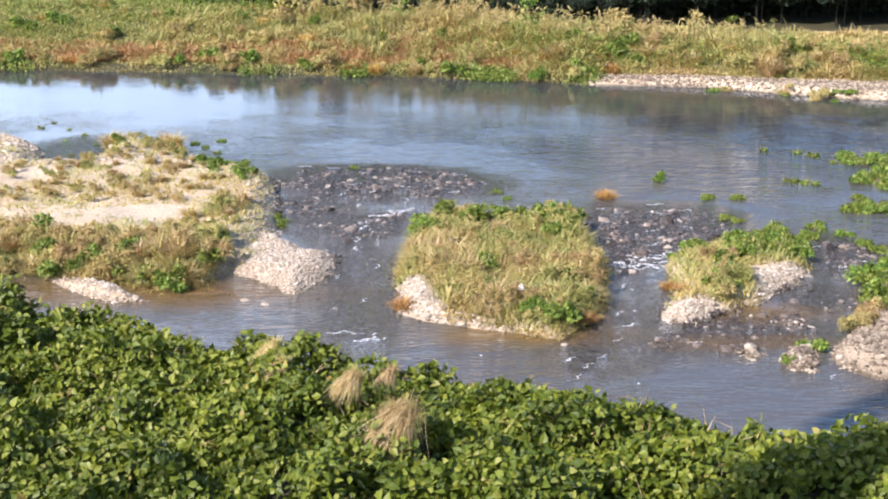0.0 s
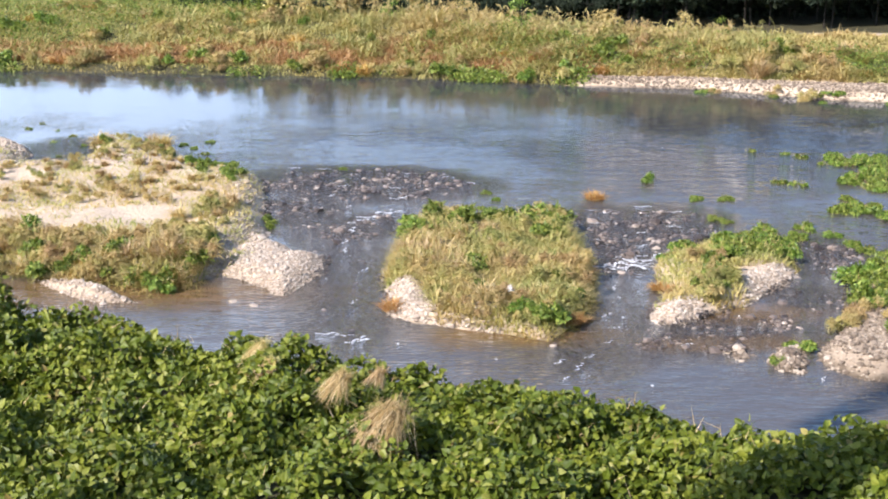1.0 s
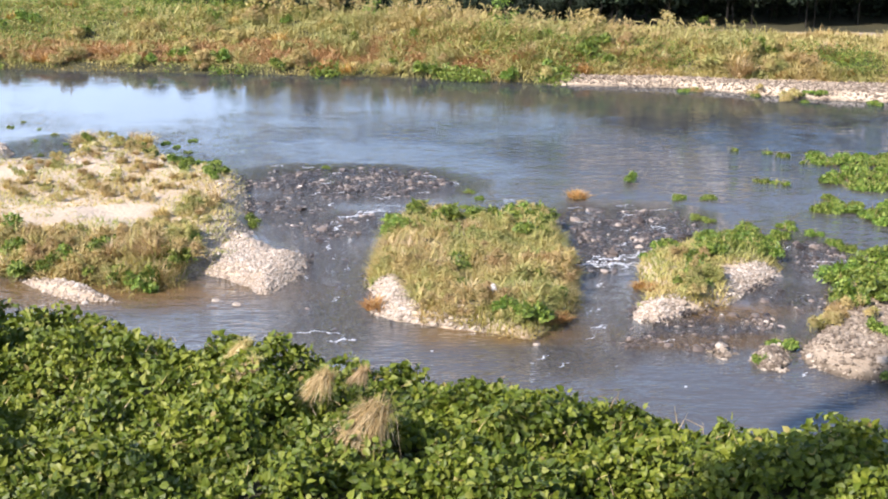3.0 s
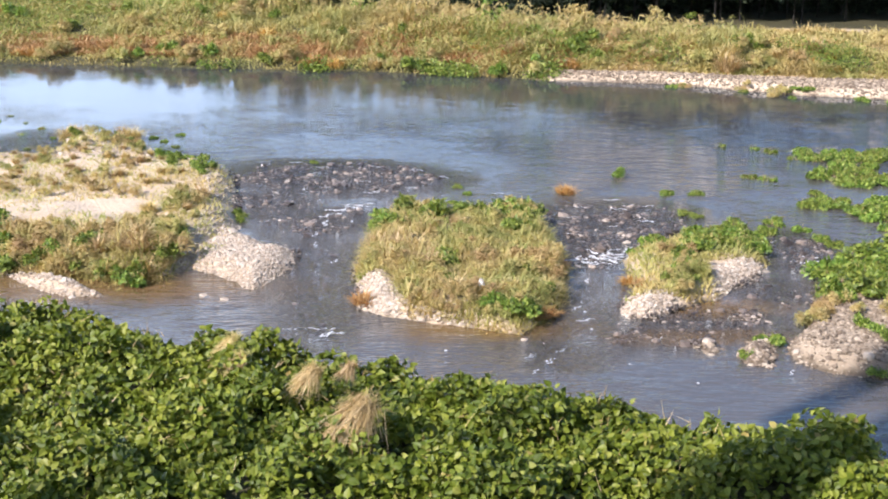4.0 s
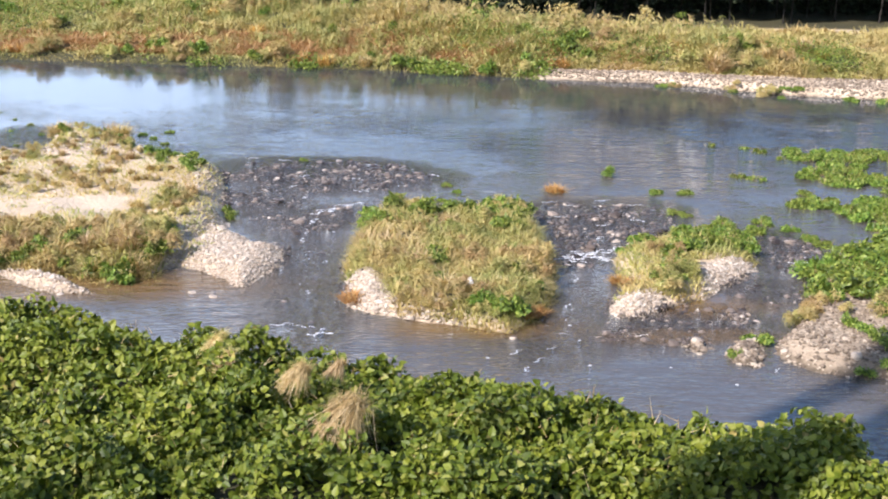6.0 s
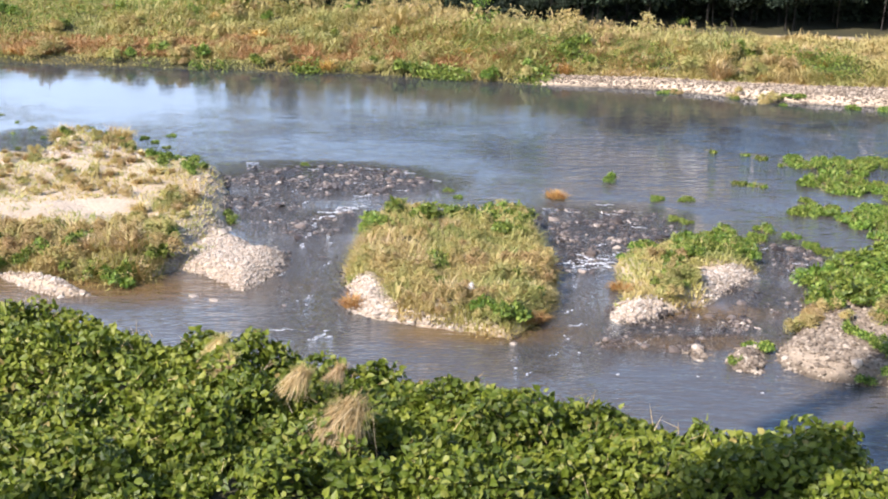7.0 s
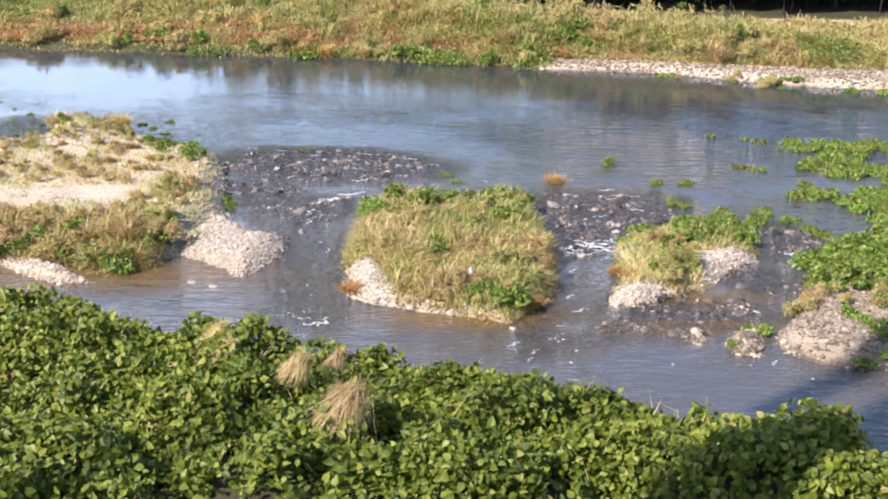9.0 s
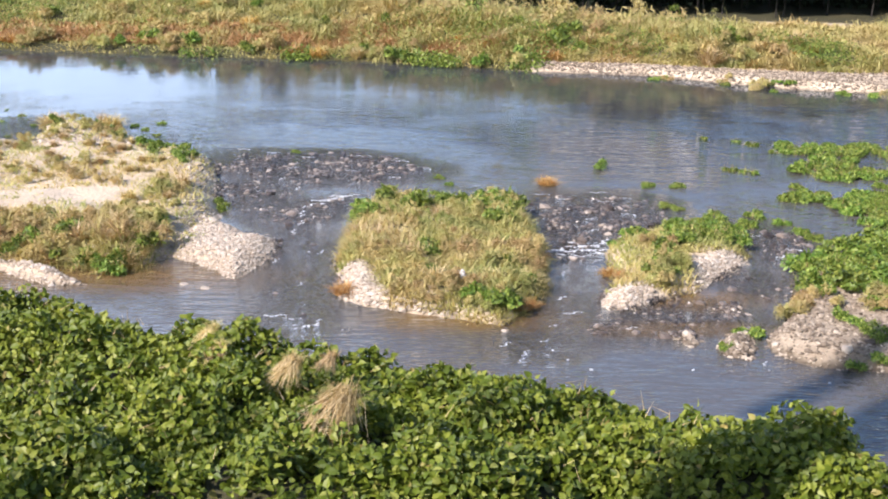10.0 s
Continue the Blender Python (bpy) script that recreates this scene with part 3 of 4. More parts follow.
def build_far_bank():
    r = np.random.default_rng(5)
    n = 210000
    x = r.uniform(-24, 24, n)
    y = far_foot(x) + r.uniform(-1.2, 0.6, n) + r.uniform(0, 1, n) ** 1.2 * (7.6 + 9.0 * smooth(7.0, -10.0, x))
    ok = ((x < 5.0) | (y > far_foot(x) + 0.1)) & (y < wood_edge(x) + 0.4)
    pts = np.column_stack([x, y])[ok]
    hgt = 0.26 + 0.25 * smooth(-0.3, 0.5, fbm(pts[:, 0], pts[:, 1], 2.2, 81)) + 0.26 * smooth(9.0, 3.0, pts[:, 0]) * smooth(0.3, 2.5, pts[:, 1] - far_foot(pts[:, 0])) * smooth(-13, -3, pts[:, 0])
    hgt *= (0.9 + 1.2 * fbm(pts[:, 0], pts[:, 1], 0.8, 82)) * smooth(-2.4, -0.4, pts[:, 1] - far_foot(pts[:, 0]))
    hgt = np.maximum(hgt, 0.1)
    tagged(new("bank_grass", tri_mesh("bank_grass", *blades(raised(pts, -0.03), hgt, 0.036, 1.0, r, 1.0), MEADOW)), "golden and rust autumn grass on the far bank", "grass", kind="stuff")
    # a rusty band low on the bank
    n = 52000
    x = r.uniform(-20, 6, n)
    y = far_foot(x) + 0.1 + 2.6 * r.uniform(0, 1, n)
    keep = fbm(x, y * 1.6, 2.6, 86) + 0.35 * smooth(3.0, -2.0, x) > r.uniform(-0.15, 0.55, n)
    p = np.column_stack([x, y])[keep]
    tagged(new("rusty_grass", tri_mesh("rusty_grass", *blades(raised(p, -0.03), 0.36 * (1 + 0.5 * fbm(p[:, 0], p[:, 1], 0.8, 87)), 0.034, 1.0, r, 1.0), RUST)), "rust brown grass low on the far bank", "grass", kind="stuff")
    # low green herbs along the foot of the bank
    n = 26000
    x = r.uniform(-22, 20, n)
    y = far_foot(x) + r.normal(-0.75, 0.28, n) + 1.5 * smooth(4.0, 6.5, x) * r.uniform(0.5, 1.2, n)
    keep = (fbm(x, y * 0.3, 1.6, 83) > r.uniform(-0.1, 0.5, n)) & (x < r.uniform(4.5, 14, n))
    p = raised(np.column_stack([x, y])[keep], 0.05)
    p[:, 2] = np.maximum(p[:, 2], 0.03) + r.uniform(0, 1, len(p)) ** 1.5 * 0.26
    tagged(new("shore_herbs", tri_mesh("shore_herbs", *leaves(p, np.tile([0, -0.5, 0.8], (len(p), 1)), 0.09, r, jitter=0.9), GREEN)), "green herbs along the waterline of the far bank", "herbs", kind="stuff")
    # green patches of leafy weeds among the grass
    n = 70000
    x = r.uniform(-22, 22, n)
    y = far_foot(x) + 0.3 + r.uniform(0, 1, n) * (2.0 + 9.0 * smooth(5.0, -8.0, x))
    keep = (fbm(x, y, 3.0, 84) + 0.75 * smooth(-3, -12, x) * smooth(1.5, 4.0, y - far_foot(x)) > r.uniform(0.1, 0.85, n))
    p = raised(np.column_stack([x, y])[keep])
    p[:, 2] += r.uniform(0.1, 0.5, len(p))
    tagged(new("weeds", tri_mesh("weeds", *leaves(p, np.tile([0, -0.4, 0.9], (len(p), 1)), 0.1, r, LANCE * np.array([1.4, 1, 1]), LANCE_T), GREEN)), "green leafy weeds in the far meadow", "weeds", kind="stuff")
    # plumes of reed at the crest
    n = 260
    x = r.uniform(-6, 12, n)
    y = far_foot(x) + r.uniform(1.8, 4.2, n) + 3.5 * smooth(6.0, -6.0, x)
    (sv, st), tips = stems(raised(np.column_stack([x, y])), 0.95, 0.012, r, 0.25)
    pv, pt = leaves(np.repeat(tips, 5, 0) - np.array([0, 0, 0.12]) + r.normal(0, 0.05, (n * 5, 3)), np.tile([0, -1, 0.2], (n * 5, 1)), 0.2, r, LANCE, LANCE_T)
    tagged(new("reeds", tri_mesh("reeds", *joined([(sv, st), (pv, pt)]), MEADOW)), "pale dry reed stalks with plumes on the bank's crest", "reeds", kind="stuff")


build_far_bank()


def build_island_grass():
    r = np.random.default_rng(8)
    p = scatter(MID_ISLAND, 26000, r, -0.05)
    x, y = p.T
    bare = ((x < -0.05 - 0.2 * (y - 23.0)) & (y < 24.2)) | ((y < 22.2 - 0.42 * x) & (x < 1.2)) | (np.hypot((x - 0.1) / 0.6, (y - 26.3) / 0.5) < 1)
    p = p[~bare & (fbm(x, y, 0.9, 45) > -0.42)]
    tall = 0.31 * (1 + 0.75 * fbm(p[:, 0], p[:, 1], 0.5, 46)) * smooth(-0.25, 0.15, inside(MID_ISLAND, p[:, 0], p[:, 1]))
    tagged(new("island_grass", tri_mesh("island_grass", *blades(raised(p, -0.03), tall + 0.05, 0.021, 1.0, r, 0.9), OLIVE)), "olive and golden grass on the gravel island", "grass", kind="stuff")
    p = scatter(LEFT_ISLAND, 170000, r, -0.05)
    p = p[p[:, 0] > -13.5]
    x, y = p.T
    rim = inside(LEFT_ISLAND, x, y)
    fringe = smooth(27.6, 26.0, y + 0.9 * fbm(x, y, 1.6, 40) + 0.12 * (x + 6)) * smooth(-4.1, -4.6, x + 0.3 * fbm(x, y, 0.7, 50))
    flank = smooth(-6.2, -4.9, x + 0.5 * fbm(x, y, 1.1, 48)) * smooth(0.35, 0.8, rim + 0.25 * fbm(x, y, 0.7, 49)) * smooth(25.5, 26.5, y)
    drifts = smooth(-0.2, 0.2, fbm(x, y * 0.8, 1.7, 41) + 0.45 * fbm(x, y, 0.5, 42)) * (1 - smooth(1.1, 0.6, np.hypot((x + 6.3) / 1.7, (y - 28.7) / 0.7)))
    tongue = smooth(33.2, 34.6, y) * smooth(-9.2, -8.6, x)
    thick = np.maximum.reduce([fringe, 0.75 * flank, 0.6 * drifts, 0.7 * tongue])
    keep = r.uniform(0, 1, len(p)) < thick * 0.75
    p, fringe = p[keep], fringe[keep]
    tall = (0.13 + 0.27 * fringe) * (1 + 0.7 * fbm(p[:, 0], p[:, 1], 0.6, 46)) + 0.03
    dense = fringe > 0.4
    tagged(new("island_grass", tri_mesh("island_grass", *blades(raised(p[dense], -0.03), tall[dense], 0.021, 1.0, r, 0.9), OLIVE)), "olive and dry grass fringing the sandy island", "grass", kind="stuff")
    tagged(new("sparse_grass", tri_mesh("sparse_grass", *blades(raised(p[~dense], -0.03), tall[~dense], 0.021, 1.4, r, 1.0), OLIVE)), "sparse dry grass on pale river sand", "grass", kind="stuff")
    p = scatter(RIGHT_ISLAND, 7000, r, 0.12)
    x, y = p.T
    p = p[(y > 23.0) & ~((x > 5.7) & (y < 25.0 + 0.25 * (x - 6)))]
    tagged(new("island_grass", tri_mesh("island_grass", *blades(raised(p, -0.03), np.full(len(p), 0.22), 0.021, 1.0, r, 0.9), OLIVE)), "olive grass on the small gravel island", "grass", kind="stuff")


build_island_grass()


# ---- single plants ----
def plant_kinds():
    """Meshes of the plants, a few of each kind: (foliage, stalks)."""
    kinds = {}
    for k in range(3):
        r = np.random.default_rng(100 + k)
        a, q = r.uniform(0, 6.3, 14), 0.22 * np.sqrt(r.uniform(0, 1, 14))
        pts = np.column_stack([q * np.cos(a), q * np.sin(a), np.full(14, -0.04)])
        (sv, st), tips = stems(pts, 0.34, 0.008, r, 0.8)
        stalk = tri_mesh("stem", sv, st, OLIVE)
        kinds["bush", k] = (leafy_mesh("foliage", GREEN, 420, 0.42, 0.42, 0.12, 110 + k, LANCE * np.array([1.5, 1, 1]), LANCE_T), stalk)
        kinds["olive", k] = (leafy_mesh("foliage", OLIVE, 700, 0.42, 0.5, 0.1, 120 + k, LANCE, LANCE_T), stalk)
        kinds["tuft", k] = (tuft_mesh("tussock", GOLD, 240, 0.5, 0.022, 0.9, 0.16, 130 + k), tuft_mesh("stem", OLIVE, 60, 0.42, 0.02, 0.7, 0.18, 140 + k))
        kinds["rust", k] = (tuft_mesh("tussock", ORANGE, 260, 0.34, 0.022, 1.2, 0.18, 150 + k), tuft_mesh("stem", GOLD, 50, 0.3, 0.02, 0.9, 0.16, 160 + k))
        kinds["cress", k] = (leafy_mesh("foliage", GREEN, 480, 0.42, 0.2, 0.085, 170 + k, LEAFLET, LANCE_T), stalk)
        kinds["pad", k] = (leafy_mesh("foliage", GREEN, 90, 0.32, 0.05, 0.12, 180 + k), stalk)
    return kinds


KINDS = plant_kinds()
PLANT_WORDS = {
    "bush": ("leafy_bush", "fresh green leafy bush growing on the river gravel", "bush", "bushes on the islands"),
    "olive": ("olive_bush", "olive and brown autumn bush on the river island", "bush", "bushes on the islands"),
    "tuft": ("grass_tuft", "dry golden grass tuft on the river island", "grass tuft", "grass tufts"),
    "rust": ("rusty_tuft", "rust orange grass tuft at the water's edge", "grass tuft", "grass tufts"),
    "cress": ("water_plant", "bright green water plant standing in shallow water", "water plant", "water plants"),
    "pad": ("floating_plant", "flat green floating plant on calm water", "water plant", "water plants"),
}
plant_rng = np.random.default_rng(77)


def put(kind, x, y, scale=1.0, where=""):
    name, label, category, group = PLANT_WORDS[kind]
    if where == "bank":
        label, group = {"olive": "olive brown autumn bush in the far meadow", "bush": "green leafy bush in the far meadow", "tuft": "pale golden grass tuft in the far meadow", "rust": "rust orange grass tuft in the far meadow"}[kind], "clumps on the far bank"
    z = max(on_ground(x, y), -0.02)
    me = KINDS[kind, int(plant_rng.integers(0, 3))]
    parts = [("tussock" if kind in ("tuft", "rust") else "foliage", me[0]), ("stem", me[1])]
    return plant(name, parts, x, y, z, scale * plant_rng.uniform(0.85, 1.15), plant_rng.uniform(0, 360), label, category, group)


def build_plants():
    r = plant_rng
    # middle island: green upstream corners, olive middle, green and rust at the downstream tip
    for x, y in scatter([(-0.6, 27.2), (-0.5, 28.2), (0.0, 28.5), (1.0, 28.4), (0.9, 27.8), (0.2, 26.9)], 18, r):
        put("cress" if r.uniform() < 0.5 else "bush", x, y, 0.9)
    for x, y in scatter([(1.0, 28.5), (2.7, 28.5), (2.9, 27.2), (2.3, 26.6), (1.9, 27.6), (1.1, 27.9)], 18, r):
        put("cress" if r.uniform() < 0.4 else "bush", x, y, 0.85)
    for x, y in ((0.75, 23.5), (0.6, 24.0), (0.8, 24.5), (1.75, 22.15), (2.05, 22.0), (1.5, 22.2), (1.9, 21.85), (2.5, 23.2), (2.4, 23.9), (0.75, 25.0)):
        put("bush", x, y, 0.7)
    for x, y in scatter(MID_ISLAND, 70, r, 0.25):
        if not (x < 0.4 and y < 24.4):
            put("olive" if r.uniform() < 0.6 else "tuft", x, y, r.uniform(0.5, 0.8))
    for x, y in ((0.85, 22.5), (1.15, 22.3), (1.45, 22.05), (1.72, 21.85), (0.35, 23.6), (0.3, 23.2), (0.15, 22.85), (0.4, 22.75), (0.65, 22.6), (0.05, 23.9), (-0.1, 24.3), (0.0, 23.3), (0.55, 22.35), (0.85, 22.2), (0.25, 22.55), (-0.35, 24.6), (-0.55, 24.7)):
        put("olive", x, y, 0.5)
    for x, y in ((-0.72, 22.95), (2.55, 22.6), (2.4, 22.35), (2.95, 25.0), (2.9, 25.6), (2.3, 22.2)):
        put("rust", x, y, 0.75)
    for x, y in ((0.9, 22.9), (1.3, 22.7), (-0.45, 25.3), (-0.3, 24.9), (-0.5, 25.9), (0.2, 25.0), (-0.1, 25.6), (0.3, 25.5), (1.9, 23.0)):
        put("tuft", x, y, 0.75)
    # left island: fringe of tufts and bushes along the near edge, sparse tufts on the sand
    for i in range(105):
        x = -11.5 + 7.1 * r.uniform()
        y = 24.45 - 0.3 * min(x + 5.2, 0) * 0.8 + 0.35 * max(x + 4.6, 0) + 1.9 * r.uniform() ** 1.5
        put(("tuft", "olive", "olive", "tuft", "olive", "tuft", "bush")[int(r.integers(0, 7))], x, y, r.uniform(0.6, 1.0))
    for x, y in ((-5.3, 24.35), (-5.1, 24.2), (-4.9, 24.5), (-5.5, 24.6), (-7.0, 25.1), (-6.8, 25.3), (-4.6, 25.2)):
        put("bush", x, y, 0.8)
    for x, y in scatter([(-5.8, 26.0), (-4.6, 25.6), (-4.3, 28.0), (-4.5, 30.0), (-5.2, 29.6)], 30, r):
        put("olive" if r.uniform() < 0.75 else "tuft", x, y, r.uniform(0.4, 0.7))
    for x, y in scatter([(-5.9, 33.0), (-5.2, 33.7), (-4.6, 33.0), (-4.5, 31.2), (-5.4, 31.4)], 13, r):
        put("bush", x, y, r.uniform(0.4, 0.7))
    put("bush", -3.45, 28.6, 0.55), put("bush", -3.6, 29.0, 0.5)
    for x, y in scatter([(-11.5, 29.5), (-5.5, 29.5), (-5, 31), (-6.2, 33.6), (-7.6, 36.2), (-9, 33.8), (-11.5, 33.5)], 120, r):
        put("olive" if r.uniform() < 0.6 else "tuft", x, y, r.uniform(0.25, 0.5))
    for x, y in scatter([(-9.2, 36.2), (-7.6, 36.5), (-6.6, 34.6), (-7.4, 34.4)], 16, r):
        put("olive" if r.uniform() < 0.6 else "bush", x, y, r.uniform(0.45, 0.75))
    for x, y in ((-11.6, 40.0), (-10.9, 39.0), (-10.2, 38.2), (-9.6, 37.0), (-10.6, 37.4), (-11.8, 39.2), (-9.9, 35.6), (-8.4, 37.9), (-8.6, 38.4)):
        put("pad", x, y, 0.45)
    for x, y in ((-9.1, 36.8), (-8.9, 36.7), (-7.7, 36.9), (-7.4, 36.7)):
        put("tuft", x, y, 1.0)
    # slender green plants standing in the water off the tongue
    for x, y, s in ((-6.9, 37.0, 0.8), (-6.5, 36.6, 0.7), (-6.2, 37.4, 0.75), (-6.1, 35.9, 0.6), (-8.3, 37.6, 0.6)):
        put("cress", x, y, s * 0.6)
    # right island: bright leaves upstream, olive grass downstream
    for x, y in scatter([(4.4, 25.5), (4.8, 26.2), (5.6, 27.0), (6.5, 27.4), (7.3, 27.3), (7.2, 25.9), (6.3, 25.7), (5.4, 26.0)], 24, r):
        put("cress", x, y, r.uniform(0.65, 0.9))
    for x, y in scatter([(4.4, 24.9), (5.2, 25.9), (6.1, 25.6), (5.6, 23.7), (5.0, 23.2)], 22, r):
        put("olive" if r.uniform() < 0.7 else "bush", x, y, r.uniform(0.5, 0.7))
    put("rust", 4.25, 24.3, 0.7), put("rust", 4.4, 23.9, 0.5)
    # east bar: a dense green stand
    for x, y in scatter([(7.2, 22.8), (7.7, 24.2), (8.5, 25.3), (9.3, 25.9), (11, 26), (11, 23.2), (9.2, 22.6), (8.1, 22.6)], 84, r):
        put("cress" if r.uniform() < 0.65 else "bush", x, y, r.uniform(0.7, 1.0))
    for x, y in scatter([(6.7, 21.8), (7.2, 22.5), (9.3, 22.4), (9.3, 21.4), (7.6, 21.6)], 20, r):
        put("olive" if r.uniform() < 0.75 else "bush", x, y, r.uniform(0.5, 0.75))
    for x, y in ((7.55, 21.2), (7.7, 20.9), (7.9, 20.5), (8.0, 20.2), (7.7, 19.7), (8.5, 20.3), (8.6, 19.8), (7.4, 19.6)):
        put("bush", x, y, 0.55)
    put("cress", 6.05, 21.1, 0.65), put("cress", 5.9, 21.25, 0.5), put("cress", 5.5, 20.4, 0.5)
    # plants standing in the shallows
    put("bush", 5.3, 32.7, 0.7), put("rust", 3.8, 31.1, 0.95)
    for x, y, s in ((6.15, 31.0, 0.6), (6.85, 31.0, 0.6), (6.3, 29.2, 0.55), (6.5, 29.0, 0.45), (7.2, 28.3, 0.65), (8.1, 28.4, 0.65), (8.5, 27.9, 0.6), (8.7, 27.2, 0.7), (8.9, 26.8, 0.6), (9.5, 26.6, 0.7),
                    (10.0, 26.6, 0.6), (7.6, 27.5, 0.7), (7.8, 27.9, 0.6), (9.1, 26.4, 0.6), (-2.2, 34.1, 0.4), (1.5, 31.0, 0.45), (1.3, 31.6, 0.35), (1.0, 30.2, 0.35)):
        put("cress", x, y, s)
    for x, y in ((8.6, 36.2), (9.5, 36.0), (9.75, 35.5), (10.2, 34.7), (8.5, 32.6), (8.9, 32.5), (9.0, 32.4)):
        put("pad", x, y, 0.7)
    for i in range(16):
        x = r.uniform(8.5, 16)
        y = float(far_shore(np.array(x))) + r.uniform(-0.7, 0.5)
        put("cress" if r.uniform() < 0.5 else "olive", x, y, r.uniform(0.5, 0.8))
    # clumps that stand out of the far bank's grass
    for i in range(130):
        x = r.uniform(-17, 15)
        y = float(far_foot(np.array(x))) + r.uniform(-0.7, 0.2) if i < 46 and x < 5 else float(far_foot(np.array(x))) + 0.3 + r.uniform() * (2.5 + 8 * float(smooth(5.0, -8.0, np.array(x))))
        put(("olive", "bush", "tuft", "rust", "olive")[int(r.integers(0, 5))], x, y, r.uniform(0.8, 1.5), "bank")
    # a raft of green plants over the right-hand shallows
    for outline, count in (([(9.9, 29.2), (12.2, 30.6), (14.5, 29.5), (13.5, 27.2), (10.6, 26.9), (10.2, 28.0)], 62), ([(9.1, 30.0), (9.2, 30.8), (10.7, 30.9), (12.4, 31.4), (12.4, 29.9), (10.1, 29.4)], 40),
                           ([(9.6, 31.9), (10.5, 32.6), (14.0, 33.0), (14.0, 31.4), (10.8, 31.4)], 42), ([(10.5, 34.6), (11.2, 35.4), (14.0, 35.2), (14.0, 33.4), (11.7, 33.2)], 40)):
        for x, y in scatter(outline, count, r):
            y += r.normal(0, 0.3)
            if fbm(np.array([x]), np.array([y]), 0.9, 90)[0] > -0.28:
                put("cress", x, y, r.uniform(0.65, 0.95))


build_plants()


# ---- stones ----
def pebble_shape():
    bm = bmesh.new()
    bmesh.ops.create_icosphere(bm, subdivisions=1, radius=1.0)
    v = np.array([q.co[:] for q in bm.verts])
    t = np.array([[q.index for q in f.verts] for f in bm.faces])
    bm.free()
    return v, t


PEBBLE, PEBBLE_T = pebble_shape()


def pebble_arrays(base, s, r):
    n = len(base)
    rot = np.linalg.qr(r.normal(size=(n, 3, 3)))[0]
    sc = s[:, None] * r.uniform(0.6, 1.2, (n, 3))
    wob = PEBBLE[None] * (1 + 0.16 * r.normal(size=(n, len(PEBBLE), 1)))
    v = np.einsum("nij,nkj->nki", rot, wob * sc[:, None, :])
    v[:, :, 2] *= 0.65
    v += base[:, None, :]
    t = PEBBLE_T[None] + (np.arange(n) * len(PEBBLE))[:, None, None]
    return v.reshape(-1, 3), t.reshape(-1, 3)


def pebbles(name, xy, size, material, label, seed, sink=0.3, spread=0.38, lift=0.0):
    r = np.random.default_rng(seed)
    s = size * np.exp(r.normal(0, spread, len(xy)))
    base = raised(xy)
    base[:, 2] += s * (0.5 - sink) + lift
    tagged(new(name, tri_mesh(name, *pebble_arrays(base, s, r), material)), label, "stones", kind="stuff")


def build_stones():
    r = np.random.default_rng(14)
    pebbles("gravel", scatter(SPIT, 15000, r, -0.12), 0.019, PALE_STONE, "pale dry gravel spit beside the chute", 15)
    p = scatter([(-0.95, 22.75), (-0.2, 22.4), (1.2, 21.85), (1.2, 21.98), (0.1, 22.55), (-0.1, 23.4), (-0.4, 24.3), (-0.95, 24.3)], 2200, r)
    pebbles("gravel", p, 0.027, PALE_STONE, "pale gravel at the island's edge", 16)
    p = np.concatenate([scatter([(3.7, 22.7), (4.0, 22.1), (4.7, 22.5), (4.8, 23.1), (4.1, 23.2), (4.4, 24.2), (4.1, 24.6)], 2200, r), scatter([(5.6, 23.2), (6.4, 23.9), (7.1, 24.9), (7.1, 25.5), (5.8, 24.7)], 3000, r), scatter([(4.9, 26.9), (5.9, 28.3), (6.1, 28.0), (5.1, 26.8)], 900, r)])
    pebbles("gravel", p, 0.022, PALE_STONE, "pale gravel round the small island", 17)
    pebbles("gravel", scatter(EAST_BAR, 12000, r, -0.1), 0.026, BROWN_STONE, "gravel of the east bar", 18)
    pebbles("gravel", np.concatenate([scatter(STONE_BAR, 700, r, -0.25), scatter(COBBLE_BAR, 420, r, -0.2)]), 0.034, BROWN_STONE, "stones of low bars in the channel", 19)
    p = scatter([(-13, 38.2), (-10.7, 36.8), (-9.9, 34.4), (-9.0, 34.2), (-7.5, 36.2), (-6.4, 34.7), (-4.4, 33.6), (-3.7, 29.4), (-4.4, 29.4), (-5.0, 33), (-7, 33.6), (-10, 33), (-13, 33)], 5200, r)
    pebbles("gravel", p, 0.03, PALE_STONE, "scattered gravel on the sandy island", 22)
    p = scatter([(-10.7, 36.6), (-10.2, 33.9), (-9.0, 33.9), (-8.7, 37.2), (-9.6, 38.4), (-11.4, 38.4)], 520, r)
    pebbles("gravel", p, 0.035, PALE_STONE, "stones awash in the shallows above the sandy island", 26, 0.1, 0.38, 0.06)
    pebbles("gravel", scatter(SANDBAR, 1200, r, -0.1), 0.022, PALE_STONE, "fine gravel of a low bar", 23)
    x = 4.0 + 16 * r.uniform(0, 1, 7000) ** 0.7
    lo, hi = far_shore(x) - 0.3, far_foot(x) + 0.1
    pebbles("gravel", np.column_stack([x, lo + (hi - lo) * r.uniform(0, 1, len(x))]), 0.034, BROWN_STONE, "pale gravel beach on the far shore", 24)
    # stones of the riffles, awash
    q = np.column_stack([r.uniform(-6, 11, 330000), r.uniform(19, 35.5, 330000)])
    m = riffle_mask(q[:, 0], q[:, 1])
    z = ground_height(q[:, 0], q[:, 1])
    q = q[(r.uniform(0, 1, len(q)) < (m - 0.34) * 1.1) & (z < 0.02)]
    pebbles("riffle_stones", q, 0.022, WET_STONE, "dark wet stones breaking the water of the riffles", 25, 0.2, 0.5, 0.075)


build_stones()


